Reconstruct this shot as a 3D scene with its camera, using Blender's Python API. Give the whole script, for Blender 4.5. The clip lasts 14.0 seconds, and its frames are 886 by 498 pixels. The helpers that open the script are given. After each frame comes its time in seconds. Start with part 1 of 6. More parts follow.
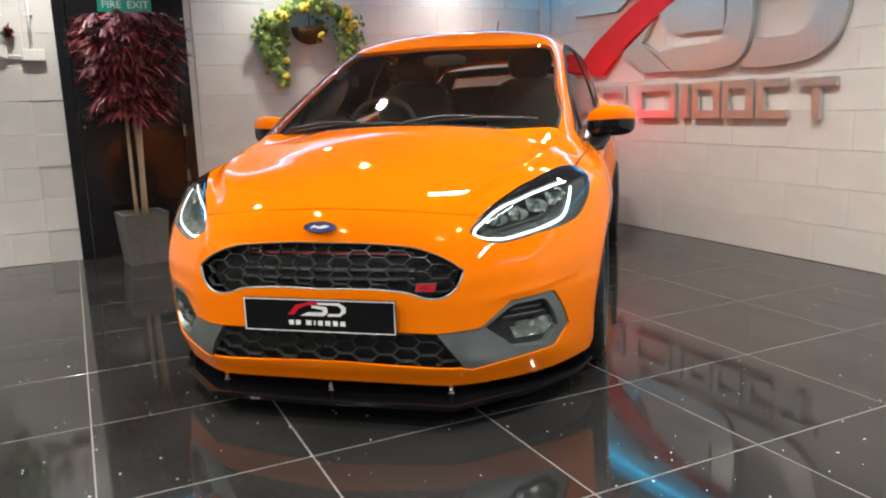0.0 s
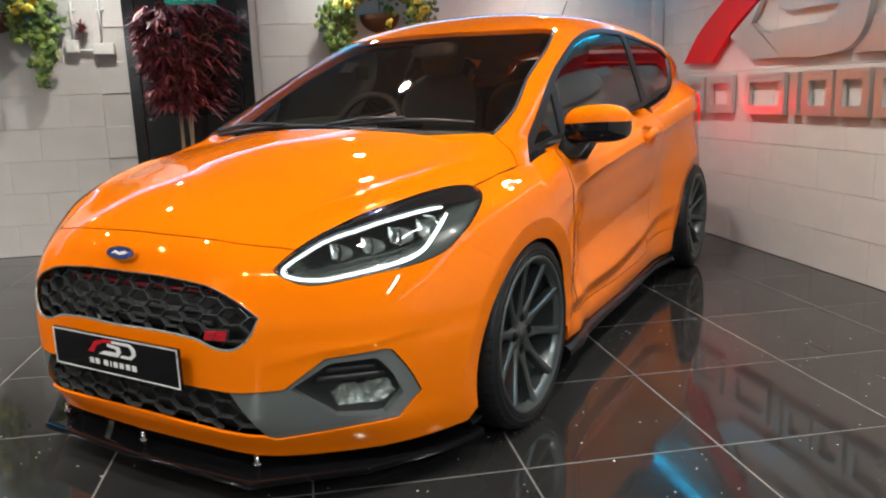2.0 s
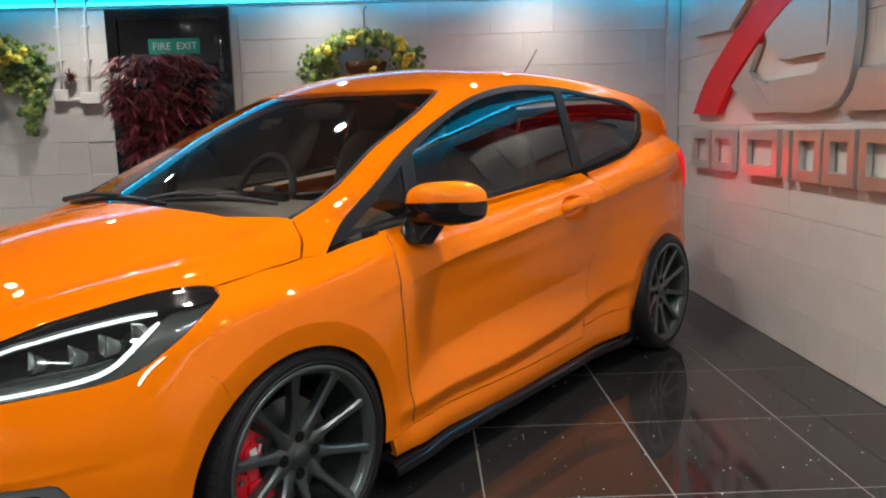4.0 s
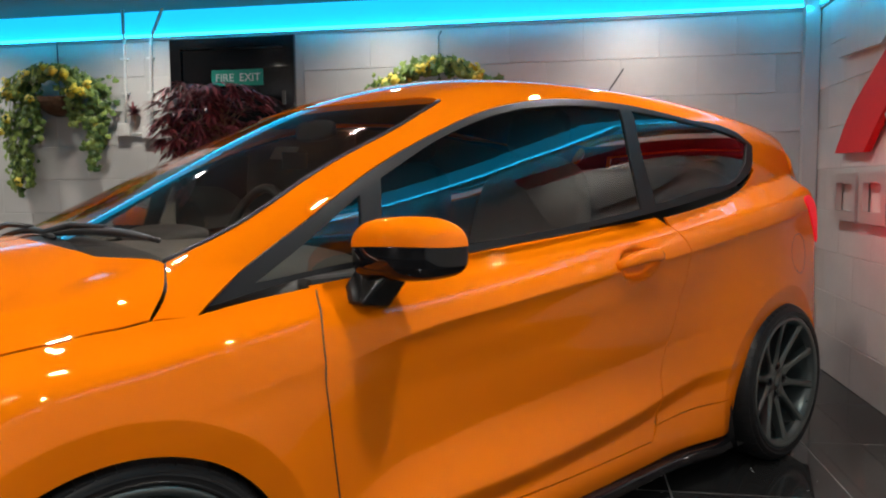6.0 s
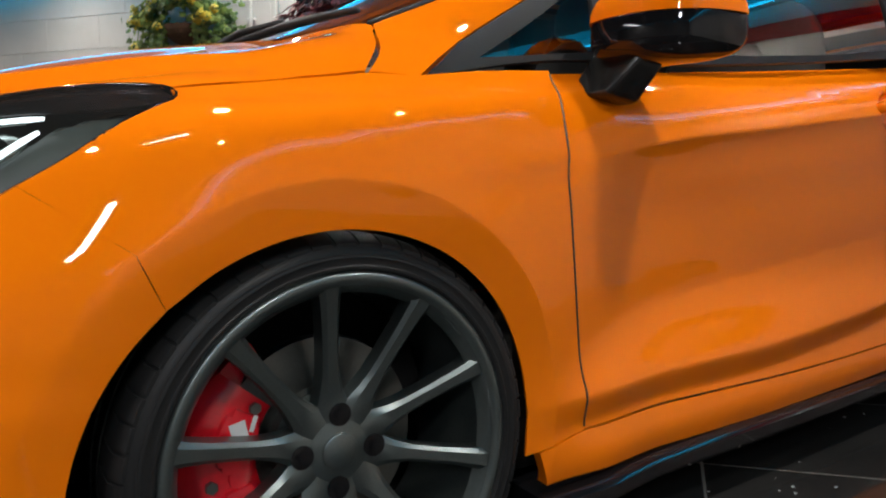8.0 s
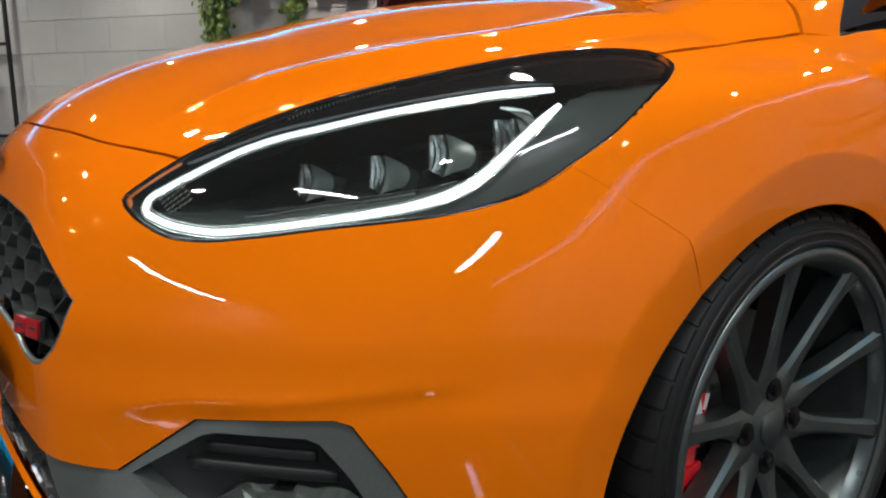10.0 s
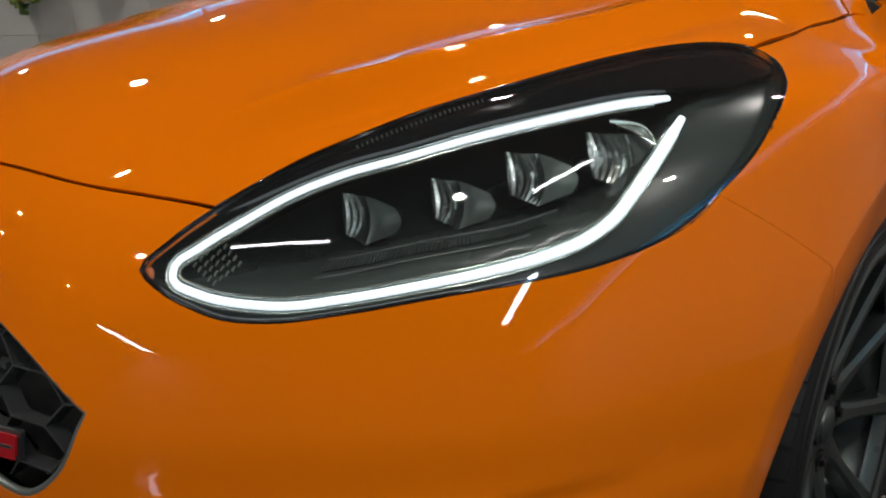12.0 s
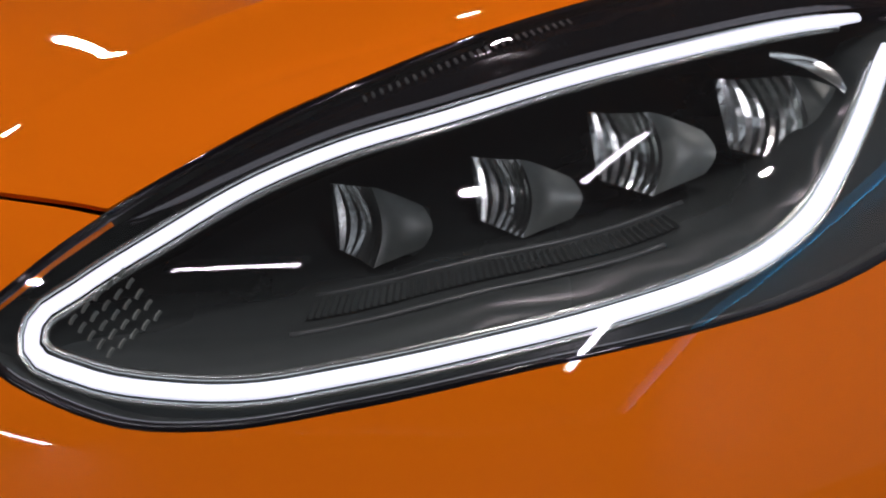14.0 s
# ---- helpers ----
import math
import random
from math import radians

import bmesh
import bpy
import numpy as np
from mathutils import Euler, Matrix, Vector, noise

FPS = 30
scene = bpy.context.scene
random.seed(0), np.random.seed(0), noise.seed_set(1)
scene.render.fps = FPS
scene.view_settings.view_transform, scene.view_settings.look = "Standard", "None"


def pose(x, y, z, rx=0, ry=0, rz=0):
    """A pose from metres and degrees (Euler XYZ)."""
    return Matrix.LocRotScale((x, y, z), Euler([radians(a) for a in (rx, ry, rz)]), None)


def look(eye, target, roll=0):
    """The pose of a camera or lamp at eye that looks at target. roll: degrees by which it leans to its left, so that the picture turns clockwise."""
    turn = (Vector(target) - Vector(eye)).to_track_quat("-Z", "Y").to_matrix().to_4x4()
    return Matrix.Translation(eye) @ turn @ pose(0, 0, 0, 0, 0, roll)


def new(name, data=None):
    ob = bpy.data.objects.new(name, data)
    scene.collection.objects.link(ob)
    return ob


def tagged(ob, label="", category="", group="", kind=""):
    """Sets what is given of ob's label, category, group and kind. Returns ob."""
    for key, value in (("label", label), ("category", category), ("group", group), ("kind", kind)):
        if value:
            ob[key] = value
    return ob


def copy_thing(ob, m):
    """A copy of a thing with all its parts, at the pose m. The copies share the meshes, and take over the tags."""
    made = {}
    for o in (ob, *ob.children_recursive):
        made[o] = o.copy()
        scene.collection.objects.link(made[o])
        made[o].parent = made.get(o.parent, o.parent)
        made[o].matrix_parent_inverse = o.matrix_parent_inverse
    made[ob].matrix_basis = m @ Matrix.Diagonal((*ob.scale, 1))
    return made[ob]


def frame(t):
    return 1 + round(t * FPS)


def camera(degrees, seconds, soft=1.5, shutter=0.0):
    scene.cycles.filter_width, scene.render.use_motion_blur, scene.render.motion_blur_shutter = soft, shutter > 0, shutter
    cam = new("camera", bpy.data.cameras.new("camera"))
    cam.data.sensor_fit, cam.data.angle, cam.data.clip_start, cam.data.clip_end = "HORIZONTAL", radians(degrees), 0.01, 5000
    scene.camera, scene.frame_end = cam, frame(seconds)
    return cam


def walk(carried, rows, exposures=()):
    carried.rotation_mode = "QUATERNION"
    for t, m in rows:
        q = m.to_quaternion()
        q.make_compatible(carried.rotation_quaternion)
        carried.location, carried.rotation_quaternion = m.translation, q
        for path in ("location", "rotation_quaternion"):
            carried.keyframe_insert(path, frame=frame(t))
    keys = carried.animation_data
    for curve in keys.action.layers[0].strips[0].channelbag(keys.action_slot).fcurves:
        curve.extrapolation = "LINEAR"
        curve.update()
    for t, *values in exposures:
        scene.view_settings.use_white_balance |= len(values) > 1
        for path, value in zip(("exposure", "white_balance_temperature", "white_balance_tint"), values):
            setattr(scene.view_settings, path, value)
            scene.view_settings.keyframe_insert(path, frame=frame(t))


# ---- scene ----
cam = camera(60.4, 14.0, soft=2.1)
PATH = [
    (0, (0.981, -3.033, 1.046), (0.489, -1.132, 0.667), -2.0),
    (0.5, (1.205, -2.792, 1.043), (0.57, -0.936, 0.654), -2.1),
    (1, (1.427, -2.558, 1.037), (0.637, -0.762, 0.647), -2.2),
    (1.5, (1.607, -2.326, 1.051), (0.704, -0.586, 0.653), -2.1),
    (2, (1.789, -2.118, 1.058), (0.8, -0.426, 0.662), -2.0),
    (2.5, (1.983, -1.916, 1.054), (0.914, -0.269, 0.677), -2.1),
    (3, (2.15, -1.709, 1.095), (1.029, -0.096, 0.719), -1.8),
    (3.5, (2.313, -1.487, 1.149), (1.136, 0.09, 0.791), -1.6),
    (3.7, (2.363, -1.395, 1.164), (1.162, 0.167, 0.824), -1.6),
    (5.8, (2.236, -0.436, 1.101), (0.746, 0.889, 0.942), -0.7),
    (6, (2.17, -0.388, 1.067), (0.657, 0.909, 0.906), -0.6),
    (6.5, (2.019, -0.28, 0.943), (0.444, 0.943, 0.787), -0.3),
    (7, (1.937, -0.224, 0.808), (0.292, 0.906, 0.679), -1.1),
    (7.5, (1.85, -0.298, 0.711), (0.19, 0.808, 0.583), -1.5),
    (8, (1.753, -0.425, 0.681), (0.098, 0.682, 0.49), -0.7),
    (8.5, (1.665, -0.559, 0.678), (0.009, 0.534, 0.429), -0.7),
    (9, (1.571, -0.703, 0.697), (-0.081, 0.382, 0.391), -0.1),
    (9.2, (1.528, -0.749, 0.691), (-0.129, 0.331, 0.395), 0.0),
    (11.3, (1.151, -1.028, 0.825), (-0.236, 0.311, 0.292), -1.7),
    (11.5, (1.119, -1.029, 0.820), (-0.220, 0.361, 0.295), -1.6),
    (12, (1.058, -0.995, 0.811), (-0.231, 0.442, 0.286), -1.7),
    (12.5, (0.993, -0.957, 0.800), (-0.250, 0.517, 0.269), -1.8),
    (13, (0.929, -0.915, 0.788), (-0.286, 0.575, 0.237), -1.7),
    (13.5, (0.872, -0.871, 0.772), (-0.327, 0.628, 0.212), -2.1),
    (14, (0.828, -0.827, 0.752), (-0.373, 0.682, 0.220), -2.5),
]
walk(cam, [(t, look(eye, target, roll)) for t, eye, target, roll in PATH],
     ((0, 0.72, 6500, 10), (2.0, 0.52, 6500, 10), (3.7, 0.25, 6500, 10), (5.8, 0.0, 6500, 10), (7.0, 0.05, 6450, 11), (8.2, 0.16, 6350, 9), (9.2, 0.20, 6200, 9),
      (11.3, -0.36, 6450, 8), (12.5, -0.66, 6450, 12), (13.0, -0.71, 6400, 24), (13.5, -0.71, 6400, 29), (14.0, -0.70, 6380, 31)))

# ---- light ----
world = bpy.data.worlds.new("world")
scene.world = world
world.use_nodes = True
world.node_tree.nodes["Background"].inputs[0].default_value = (0.5, 0.55, 0.6, 1)
world.node_tree.nodes["Background"].inputs[1].default_value = 0.02

TURN = 40.0                                   # the room's axes against the car's
ROOM = pose(0, 0, 0, 0, 0, TURN)
P_LOGO, Q_BACK, CEIL = 2.85, 3.15, 2.28       # the two visible walls and the ceiling, in room axes
P_FAR, Q_FRONT = -7.0, -6.2                   # the two walls behind the camera
# ceiling downlights: place in room axes and watts
DOWNLIGHTS = [(p, q, w) for p, row in (
    (1.80, ((2.76, 6.5), (1.40, 14.5), (-0.15, 17.0), (-1.75, 17.0))),
    (0.28, ((2.76, 6.0), (1.45, 8.5), (-0.12, 8.5), (-1.75, 10.0))),
    (-1.33, ((2.66, 9.0), (0.88, 9.5), (-0.36, 9.0), (-1.85, 11.0))),
    (-2.85, ((2.60, 10.0), (0.95, 20.0), (-0.55, 22.0), (-2.10, 26.0))),
    (-4.45, ((2.60, 10.0), (0.95, 24.0), (-0.55, 26.0), (-2.10, 28.0)))) for q, w in row]
# batten lights: middle, length, turn and watts
BATTENS = [(-3.15, -4.95, 2.2, 0, 62.0), (1.45, -4.00, 1.3, 0, 46.0), (0.84, -1.52, 0.45, -27, 3.6), (-0.55, -2.12, 0.50, 66, 4.3)]


def lamp(name, m, power, size, size_y=0.0, color=(1, 0.95, 0.87), shape="DISK", spread=180):
    data = bpy.data.lights.new(name, "AREA")
    data.shape, data.size, data.energy, data.color = shape, size, power, color
    data.spread = radians(spread)
    if size_y:
        data.size_y = size_y
    ob = new(name, data)
    ob.matrix_world = m
    return ob


for p, q, watts in DOWNLIGHTS:
    lamp("downlight_lamp", ROOM @ pose(p, q, CEIL - 0.022), watts, 0.085, spread=150)
for p, q, long, turn, watts in BATTENS:
    lamp("batten_lamp", ROOM @ pose(p, q, CEIL - 0.075, 0, 0, turn), watts, 0.12 if long > 1 else 0.04, long, (0.97, 0.98, 1.0), "RECTANGLE")
# light of the cyan strips that spills down the two walls
lamp("cove_lamp", ROOM @ pose(-2.0, Q_BACK - 0.07, 2.088, 38, 0, 0), 5.5, 9.6, 0.006, (0.0, 0.55, 1.0), "RECTANGLE")
lamp("cove_lamp", ROOM @ pose(P_LOGO - 0.07, 0.0, 2.088, 38, 0, -90), 7.0, 6.2, 0.006, (0.0, 0.55, 1.0), "RECTANGLE")


# ---- materials ----
def material(name):
    m = bpy.data.materials.new(name)
    m.use_nodes = True
    n = m.node_tree.nodes
    return m, n, m.node_tree.links, n["Principled BSDF"]


def coords(n, l, scale=(1, 1, 1), kind="Object"):
    c = n.new("ShaderNodeTexCoord")
    mp = n.new("ShaderNodeMapping")
    mp.inputs["Scale"].default_value = scale
    l.new(c.outputs[kind], mp.inputs[0])
    return mp.outputs[0]


def noise_node(n, l, vec, scale, detail=4.0, rough=0.55):
    t = n.new("ShaderNodeTexNoise")
    t.inputs["Scale"].default_value, t.inputs["Detail"].default_value, t.inputs["Roughness"].default_value = scale, detail, rough
    l.new(vec, t.inputs["Vector"])
    return t.outputs["Fac"]


def ramp_node(n, l, fac, stops):
    r = n.new("ShaderNodeValToRGB")
    e = r.color_ramp.elements
    while len(e) < len(stops):
        e.new(0.5)
    for el, (at, c) in zip(e, stops):
        el.position, el.color = at, (*c, 1) if len(c) == 3 else c
    l.new(fac, r.inputs[0])
    return r.outputs[0]


def bump(n, l, b, height, strength, distance=0.002):
    k = n.new("ShaderNodeBump")
    k.inputs["Strength"].default_value, k.inputs["Distance"].default_value = strength, distance
    l.new(height, k.inputs["Height"])
    l.new(k.outputs[0], b.inputs["Normal"])


def plain(name, color, rough=0.5, metal=0.0, grain=60.0, vary=0.12, relief=0.05, coat=0.0, rough_vary=0.08, shine=0.5):
    """A painted, moulded or cast surface: its colour and gloss vary a little at two scales."""
    m, n, l, b = material(name)
    v = coords(n, l)
    a = noise_node(n, l, v, grain)
    c = noise_node(n, l, v, 3.0, 3.0)
    mix = n.new("ShaderNodeMath")
    mix.operation = "MULTIPLY_ADD"
    mix.inputs[1].default_value = 0.5
    l.new(a, mix.inputs[0])
    half = n.new("ShaderNodeMath")
    half.operation = "MULTIPLY"
    half.inputs[1].default_value = 0.5
    l.new(c, half.inputs[0])
    l.new(half.outputs[0], mix.inputs[2])
    lo = [max(0.0, k * (1 - vary)) for k in color]
    hi = [min(1.0, k * (1 + vary)) for k in color]
    l.new(ramp_node(n, l, mix.outputs[0], [(0.3, lo), (0.7, hi)]), b.inputs["Base Color"])
    g = n.new("ShaderNodeMapRange")
    g.inputs["To Min"].default_value, g.inputs["To Max"].default_value = max(0, rough - rough_vary), min(1, rough + rough_vary)
    l.new(c, g.inputs["Value"])
    l.new(g.outputs[0], b.inputs["Roughness"])
    b.inputs["Metallic"].default_value = metal
    b.inputs["Coat Weight"].default_value = coat
    b.inputs["Specular IOR Level"].default_value = shine
    b.inputs["Coat Roughness"].default_value = 0.04
    if relief:
        bump(n, l, b, a, relief)
    return m


def car_paint():
    m, n, l, b = material("orange_paint")
    v = coords(n, l)
    fl = n.new("ShaderNodeTexVoronoi")
    fl.inputs["Scale"].default_value = 900
    l.new(v, fl.inputs["Vector"])
    big = noise_node(n, l, v, 1.2, 2.0)
    l.new(ramp_node(n, l, big, [(0.3, (0.89, 0.188, 0.001)), (0.7, (0.94, 0.206, 0.002))]), b.inputs["Base Color"])
    r = n.new("ShaderNodeMapRange")
    r.inputs["To Min"].default_value, r.inputs["To Max"].default_value = 0.34, 0.46
    l.new(fl.outputs["Distance"], r.inputs["Value"])
    l.new(r.outputs[0], b.inputs["Roughness"])
    b.inputs["Specular IOR Level"].default_value = 0.0
    b.inputs["Coat Weight"].default_value = 1.0
    b.inputs["Coat Roughness"].default_value = 0.008
    b.inputs["Coat IOR"].default_value = 1.41
    peel = noise_node(n, l, v, 140.0, 2.0)
    k = n.new("ShaderNodeBump")
    k.inputs["Strength"].default_value, k.inputs["Distance"].default_value = 0.006, 0.001
    l.new(peel, k.inputs["Height"])
    l.new(k.outputs[0], b.inputs["Coat Normal"])
    return m


def window_glass(name, tint, ior=1.5, rough=0.0, haze=0.0):
    """Thin clear glass with its reflection and an added pale haze that lifts the dark behind it."""
    m, n, l, b = material(name)
    n.remove(b)
    t = n.new("ShaderNodeBsdfTransparent")
    t.inputs[0].default_value = (*tint, 1)
    # white diffuse share, added to brighten what shows dark through the glass
    haze_coat = n.new("ShaderNodeBsdfDiffuse")
    haze_coat.inputs[0].default_value = (0.78, 0.8, 0.78, 1)
    veil = n.new("ShaderNodeMixShader")
    spread = n.new("ShaderNodeMapRange")
    spread.inputs["To Min"].default_value, spread.inputs["To Max"].default_value = haze * 0.7, haze * 1.3
    l.new(noise_node(n, l, coords(n, l), 9.0, 4.0), spread.inputs["Value"])
    l.new(spread.outputs[0], veil.inputs[0])
    l.new(t.outputs[0], veil.inputs[1])
    l.new(haze_coat.outputs[0], veil.inputs[2])
    g = n.new("ShaderNodeBsdfGlossy")
    g.inputs["Roughness"].default_value = rough
    f = n.new("ShaderNodeFresnel")
    f.inputs[0].default_value = ior
    mix = n.new("ShaderNodeMixShader")
    l.new(f.outputs[0], mix.inputs[0])
    l.new(veil.outputs[0], mix.inputs[1])
    l.new(g.outputs[0], mix.inputs[2])
    l.new(mix.outputs[0], n["Material Output"].inputs[0])
    return m


def glow(name, color, strength):
    m, n, l, b = material(name)
    b.inputs["Base Color"].default_value = (*[min(1, c) for c in color], 1)
    b.inputs["Emission Color"].default_value = (*color, 1)
    b.inputs["Emission Strength"].default_value = strength
    return m


def floor_tile():
    m, n, l, b = material("black_sparkle_tile")
    v = coords(n, l)
    info = n.new("ShaderNodeObjectInfo")
    add = n.new("ShaderNodeVectorMath")
    add.operation = "MULTIPLY_ADD"
    comb = n.new("ShaderNodeCombineXYZ")
    for k in range(3):
        l.new(info.outputs["Random"], comb.inputs[k])
    add.inputs[1].default_value = (17.0, 31.0, 0.0)
    l.new(comb.outputs[0], add.inputs[0])
    l.new(v, add.inputs[2])
    vo = n.new("ShaderNodeTexVoronoi")
    vo.inputs["Scale"].default_value = 34
    l.new(add.outputs[0], vo.inputs["Vector"])
    sep = n.new("ShaderNodeSeparateColor")
    l.new(vo.outputs["Color"], sep.inputs[0])
    size = n.new("ShaderNodeMapRange")
    size.inputs["From Min"].default_value, size.inputs["From Max"].default_value = 0.60, 1.0
    size.inputs["To Min"].default_value, size.inputs["To Max"].default_value = 0.0, 0.13
    l.new(sep.outputs[0], size.inputs["Value"])
    less = n.new("ShaderNodeMath")
    less.operation = "LESS_THAN"
    l.new(vo.outputs["Distance"], less.inputs[0])
    l.new(size.outputs[0], less.inputs[1])
    cloud = noise_node(n, l, add.outputs[0], 2.5, 5.0)
    base = ramp_node(n, l, cloud, [(0.3, (0.017, 0.0165, 0.0165)), (0.75, (0.033, 0.032, 0.031))])
    mix = n.new("ShaderNodeMix")
    mix.data_type = "RGBA"
    l.new(less.outputs[0], mix.inputs[0])
    l.new(base, mix.inputs[6])
    mix.inputs[7].default_value = (0.75, 0.78, 0.8, 1)
    l.new(mix.outputs[2], b.inputs["Base Color"])
    smear = noise_node(n, l, v, 6.0, 5.0)
    g = n.new("ShaderNodeMapRange")
    g.inputs["From Min"].default_value, g.inputs["From Max"].default_value = 0.35, 0.7
    g.inputs["To Min"].default_value, g.inputs["To Max"].default_value = 0.035, 0.10
    l.new(smear, g.inputs["Value"])
    l.new(g.outputs[0], b.inputs["Roughness"])
    b.inputs["IOR"].default_value = 1.47
    return m


def block_paint():
    m, n, l, b = material("grey_block_paint")
    v = coords(n, l)
    info = n.new("ShaderNodeObjectInfo")
    fine = noise_node(n, l, v, 55.0, 5.0)
    wide = noise_node(n, l, v, 4.0, 4.0)
    col = ramp_node(n, l, wide, [(0.3, (0.56, 0.545, 0.52)), (0.7, (0.63, 0.61, 0.585))])
    hue = n.new("ShaderNodeHueSaturation")
    val = n.new("ShaderNodeMapRange")
    val.inputs["To Min"].default_value, val.inputs["To Max"].default_value = 0.985, 1.015
    l.new(info.outputs["Random"], val.inputs["Value"])
    l.new(val.outputs[0], hue.inputs["Value"])
    l.new(col, hue.inputs["Color"])
    l.new(hue.outputs[0], b.inputs["Base Color"])
    b.inputs["Roughness"].default_value = 0.62
    bump(n, l, b, fine, 0.35, 0.003)
    return m


def brushed(name, color, rough=0.44):
    m, n, l, b = material(name)
    v = coords(n, l, (600, 600, 3))
    g = noise_node(n, l, v, 1.0, 2.0)
    l.new(ramp_node(n, l, g, [(0.2, [c * 0.8 for c in color]), (0.8, color)]), b.inputs["Base Color"])
    b.inputs["Metallic"].default_value = 0.75
    b.inputs["Roughness"].default_value = rough
    b.inputs["Anisotropic"].default_value = 0.6
    bump(n, l, b, g, 0.12, 0.0005)
    return m


def leaf_mat(name, a, c):
    m, n, l, b = material(name)
    geo = n.new("ShaderNodeNewGeometry")
    l.new(ramp_node(n, l, geo.outputs["Random Per Island"], [(0.1, a), (0.9, c)]), b.inputs["Base Color"])
    b.inputs["Roughness"].default_value = 0.45
    return m


PAINT = car_paint()
GLOSS_BLACK = plain("gloss_black", (0.006, 0.006, 0.007), 0.05, grain=200, relief=0.0, rough_vary=0.03)
SATIN_BLACK = plain("satin_black_plastic", (0.018, 0.018, 0.019), 0.42, grain=300, relief=0.06)
FACET = plain("lamp_facet", (0.135, 0.16, 0.142), 0.34, metal=0.4, grain=200, relief=0.02)
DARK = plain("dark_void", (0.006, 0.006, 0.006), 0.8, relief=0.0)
TRIM_GREY = plain("window_trim_grey", (0.016, 0.016, 0.017), 0.5, grain=250, relief=0.03, shine=0.25)
BEZEL = plain("satin_grey_bezel", (0.30, 0.335, 0.32), 0.36, metal=0.75, grain=300, relief=0.02)
MESH_GREY = plain("grille_grey", (0.12, 0.128, 0.128), 0.26, metal=0.6, grain=200, relief=0.0)
RUBBER = plain("tyre_rubber", (0.012, 0.012, 0.0125), 0.46, grain=160, relief=0.08, shine=0.26)
RIM = plain("gunmetal_rim", (0.150, 0.174, 0.172), 0.33, metal=0.9, grain=300, relief=0.01)
RIM_DARK = plain("rim_barrel", (0.105, 0.122, 0.120), 0.30, metal=0.7, grain=200, relief=0.01)
RED_CAL = plain("red_caliper", (0.78, 0.010, 0.022), 0.24, grain=120, relief=0.03, coat=0.6)
STEEL = plain("disc_steel", (0.17, 0.175, 0.165), 0.36, metal=0.9, grain=250, relief=0.04)
CHROME = plain("chrome", (0.85, 0.86, 0.87), 0.07, metal=1.0, relief=0.0, rough_vary=0.03)
REFLECTOR = plain("lamp_reflector", (0.57, 0.62, 0.58), 0.20, metal=0.92, grain=90, relief=0.10)
LAMP_GREY = plain("lamp_grey", (0.11, 0.125, 0.12), 0.28, metal=0.3, grain=200, relief=0.02)
LAMP_DARK = plain("lamp_dark", (0.050, 0.061, 0.057), 0.26, grain=200, relief=0.0, shine=0.25)
TINT = window_glass("tinted_glass", (0.52, 0.50, 0.45), 1.9)
SCREEN = window_glass("windscreen_glass", (0.86, 0.83, 0.76), 1.6, haze=0.003)
LENS = window_glass("lamp_lens", (0.93, 0.95, 0.95), 1.62, haze=0.010)
DRL = glow("daytime_light", (0.86, 0.95, 1.0), 1.5)
BLUE = plain("badge_blue", (0.006, 0.020, 0.12), 0.28, coat=0.2, relief=0.0)
DARK_RED = plain("dark_red_bar", (0.16, 0.006, 0.012), 0.35, relief=0.0)
FOOT = plain("gloss_black_foot", (0.008, 0.008, 0.008), 0.2, grain=300, relief=0.02)
RED_BADGE = plain("badge_red", (0.55, 0.01, 0.02), 0.2, coat=0.6, relief=0.0)
WHITE = plain("white_print", (0.75, 0.75, 0.74), 0.4, relief=0.0)
CABIN_DARK = plain("cabin_dark", (0.02, 0.019, 0.018), 0.6, grain=200)
CABIN_GREY = plain("dashboard_grey", (0.085, 0.082, 0.075), 0.55, grain=260, relief=0.12)
SEAT_CLOTH = plain("seat_cloth", (0.030, 0.028, 0.026), 0.75, grain=300, relief=0.2)
TAIL_RED = glow("tail_lamp_glow", (0.8, 0.008, 0.02), 0.55)
TAIL_BRIGHT = glow("tail_lamp_bulb", (1.0, 0.01, 0.03), 5.0)
AMBER = plain("amber_lens", (0.62, 0.15, 0.03), 0.2, coat=1.0, relief=0.0)


# ---- building helpers ----
def finish(name, me, mat, parent, label="", smooth=True):
    if mat:
        me.materials.append(mat)
    if smooth:
        me.shade_smooth()
    ob = new(name, me)
    ob.parent = parent
    return tagged(ob, label) if label else ob


def part(name, bm, mat, parent, label="", smooth=False, angle=None):
    """One bmesh as one mesh object under a thing or a part."""
    me = bpy.data.meshes.new(name)
    bmesh.ops.recalc_face_normals(bm, faces=bm.faces)
    bm.to_mesh(me)
    bm.free()
    ob = finish(name, me, mat, parent, label, smooth or angle is not None)
    if angle is not None:
        me.set_sharp_from_angle(angle=radians(angle))
    return ob


def thing(name, m, label, category, group="", kind=""):
    ob = new(name)
    ob.empty_display_size = 0.1
    ob.matrix_world = m
    return tagged(ob, label, category, group, kind)


def box(bm, lo, hi, m=None, bevel=0.0):
    made = bmesh.ops.create_cube(bm, size=1)["verts"]
    for v in made:
        v.co = Vector([lo[k] + (v.co[k] + 0.5) * (hi[k] - lo[k]) for k in range(3)])
        if m:
            v.co = m @ v.co
    if bevel:
        es = list({e for v in made for e in v.link_edges})
        bmesh.ops.bevel(bm, geom=es, offset=bevel, segments=2, affect="EDGES", profile=0.6)
    return bm


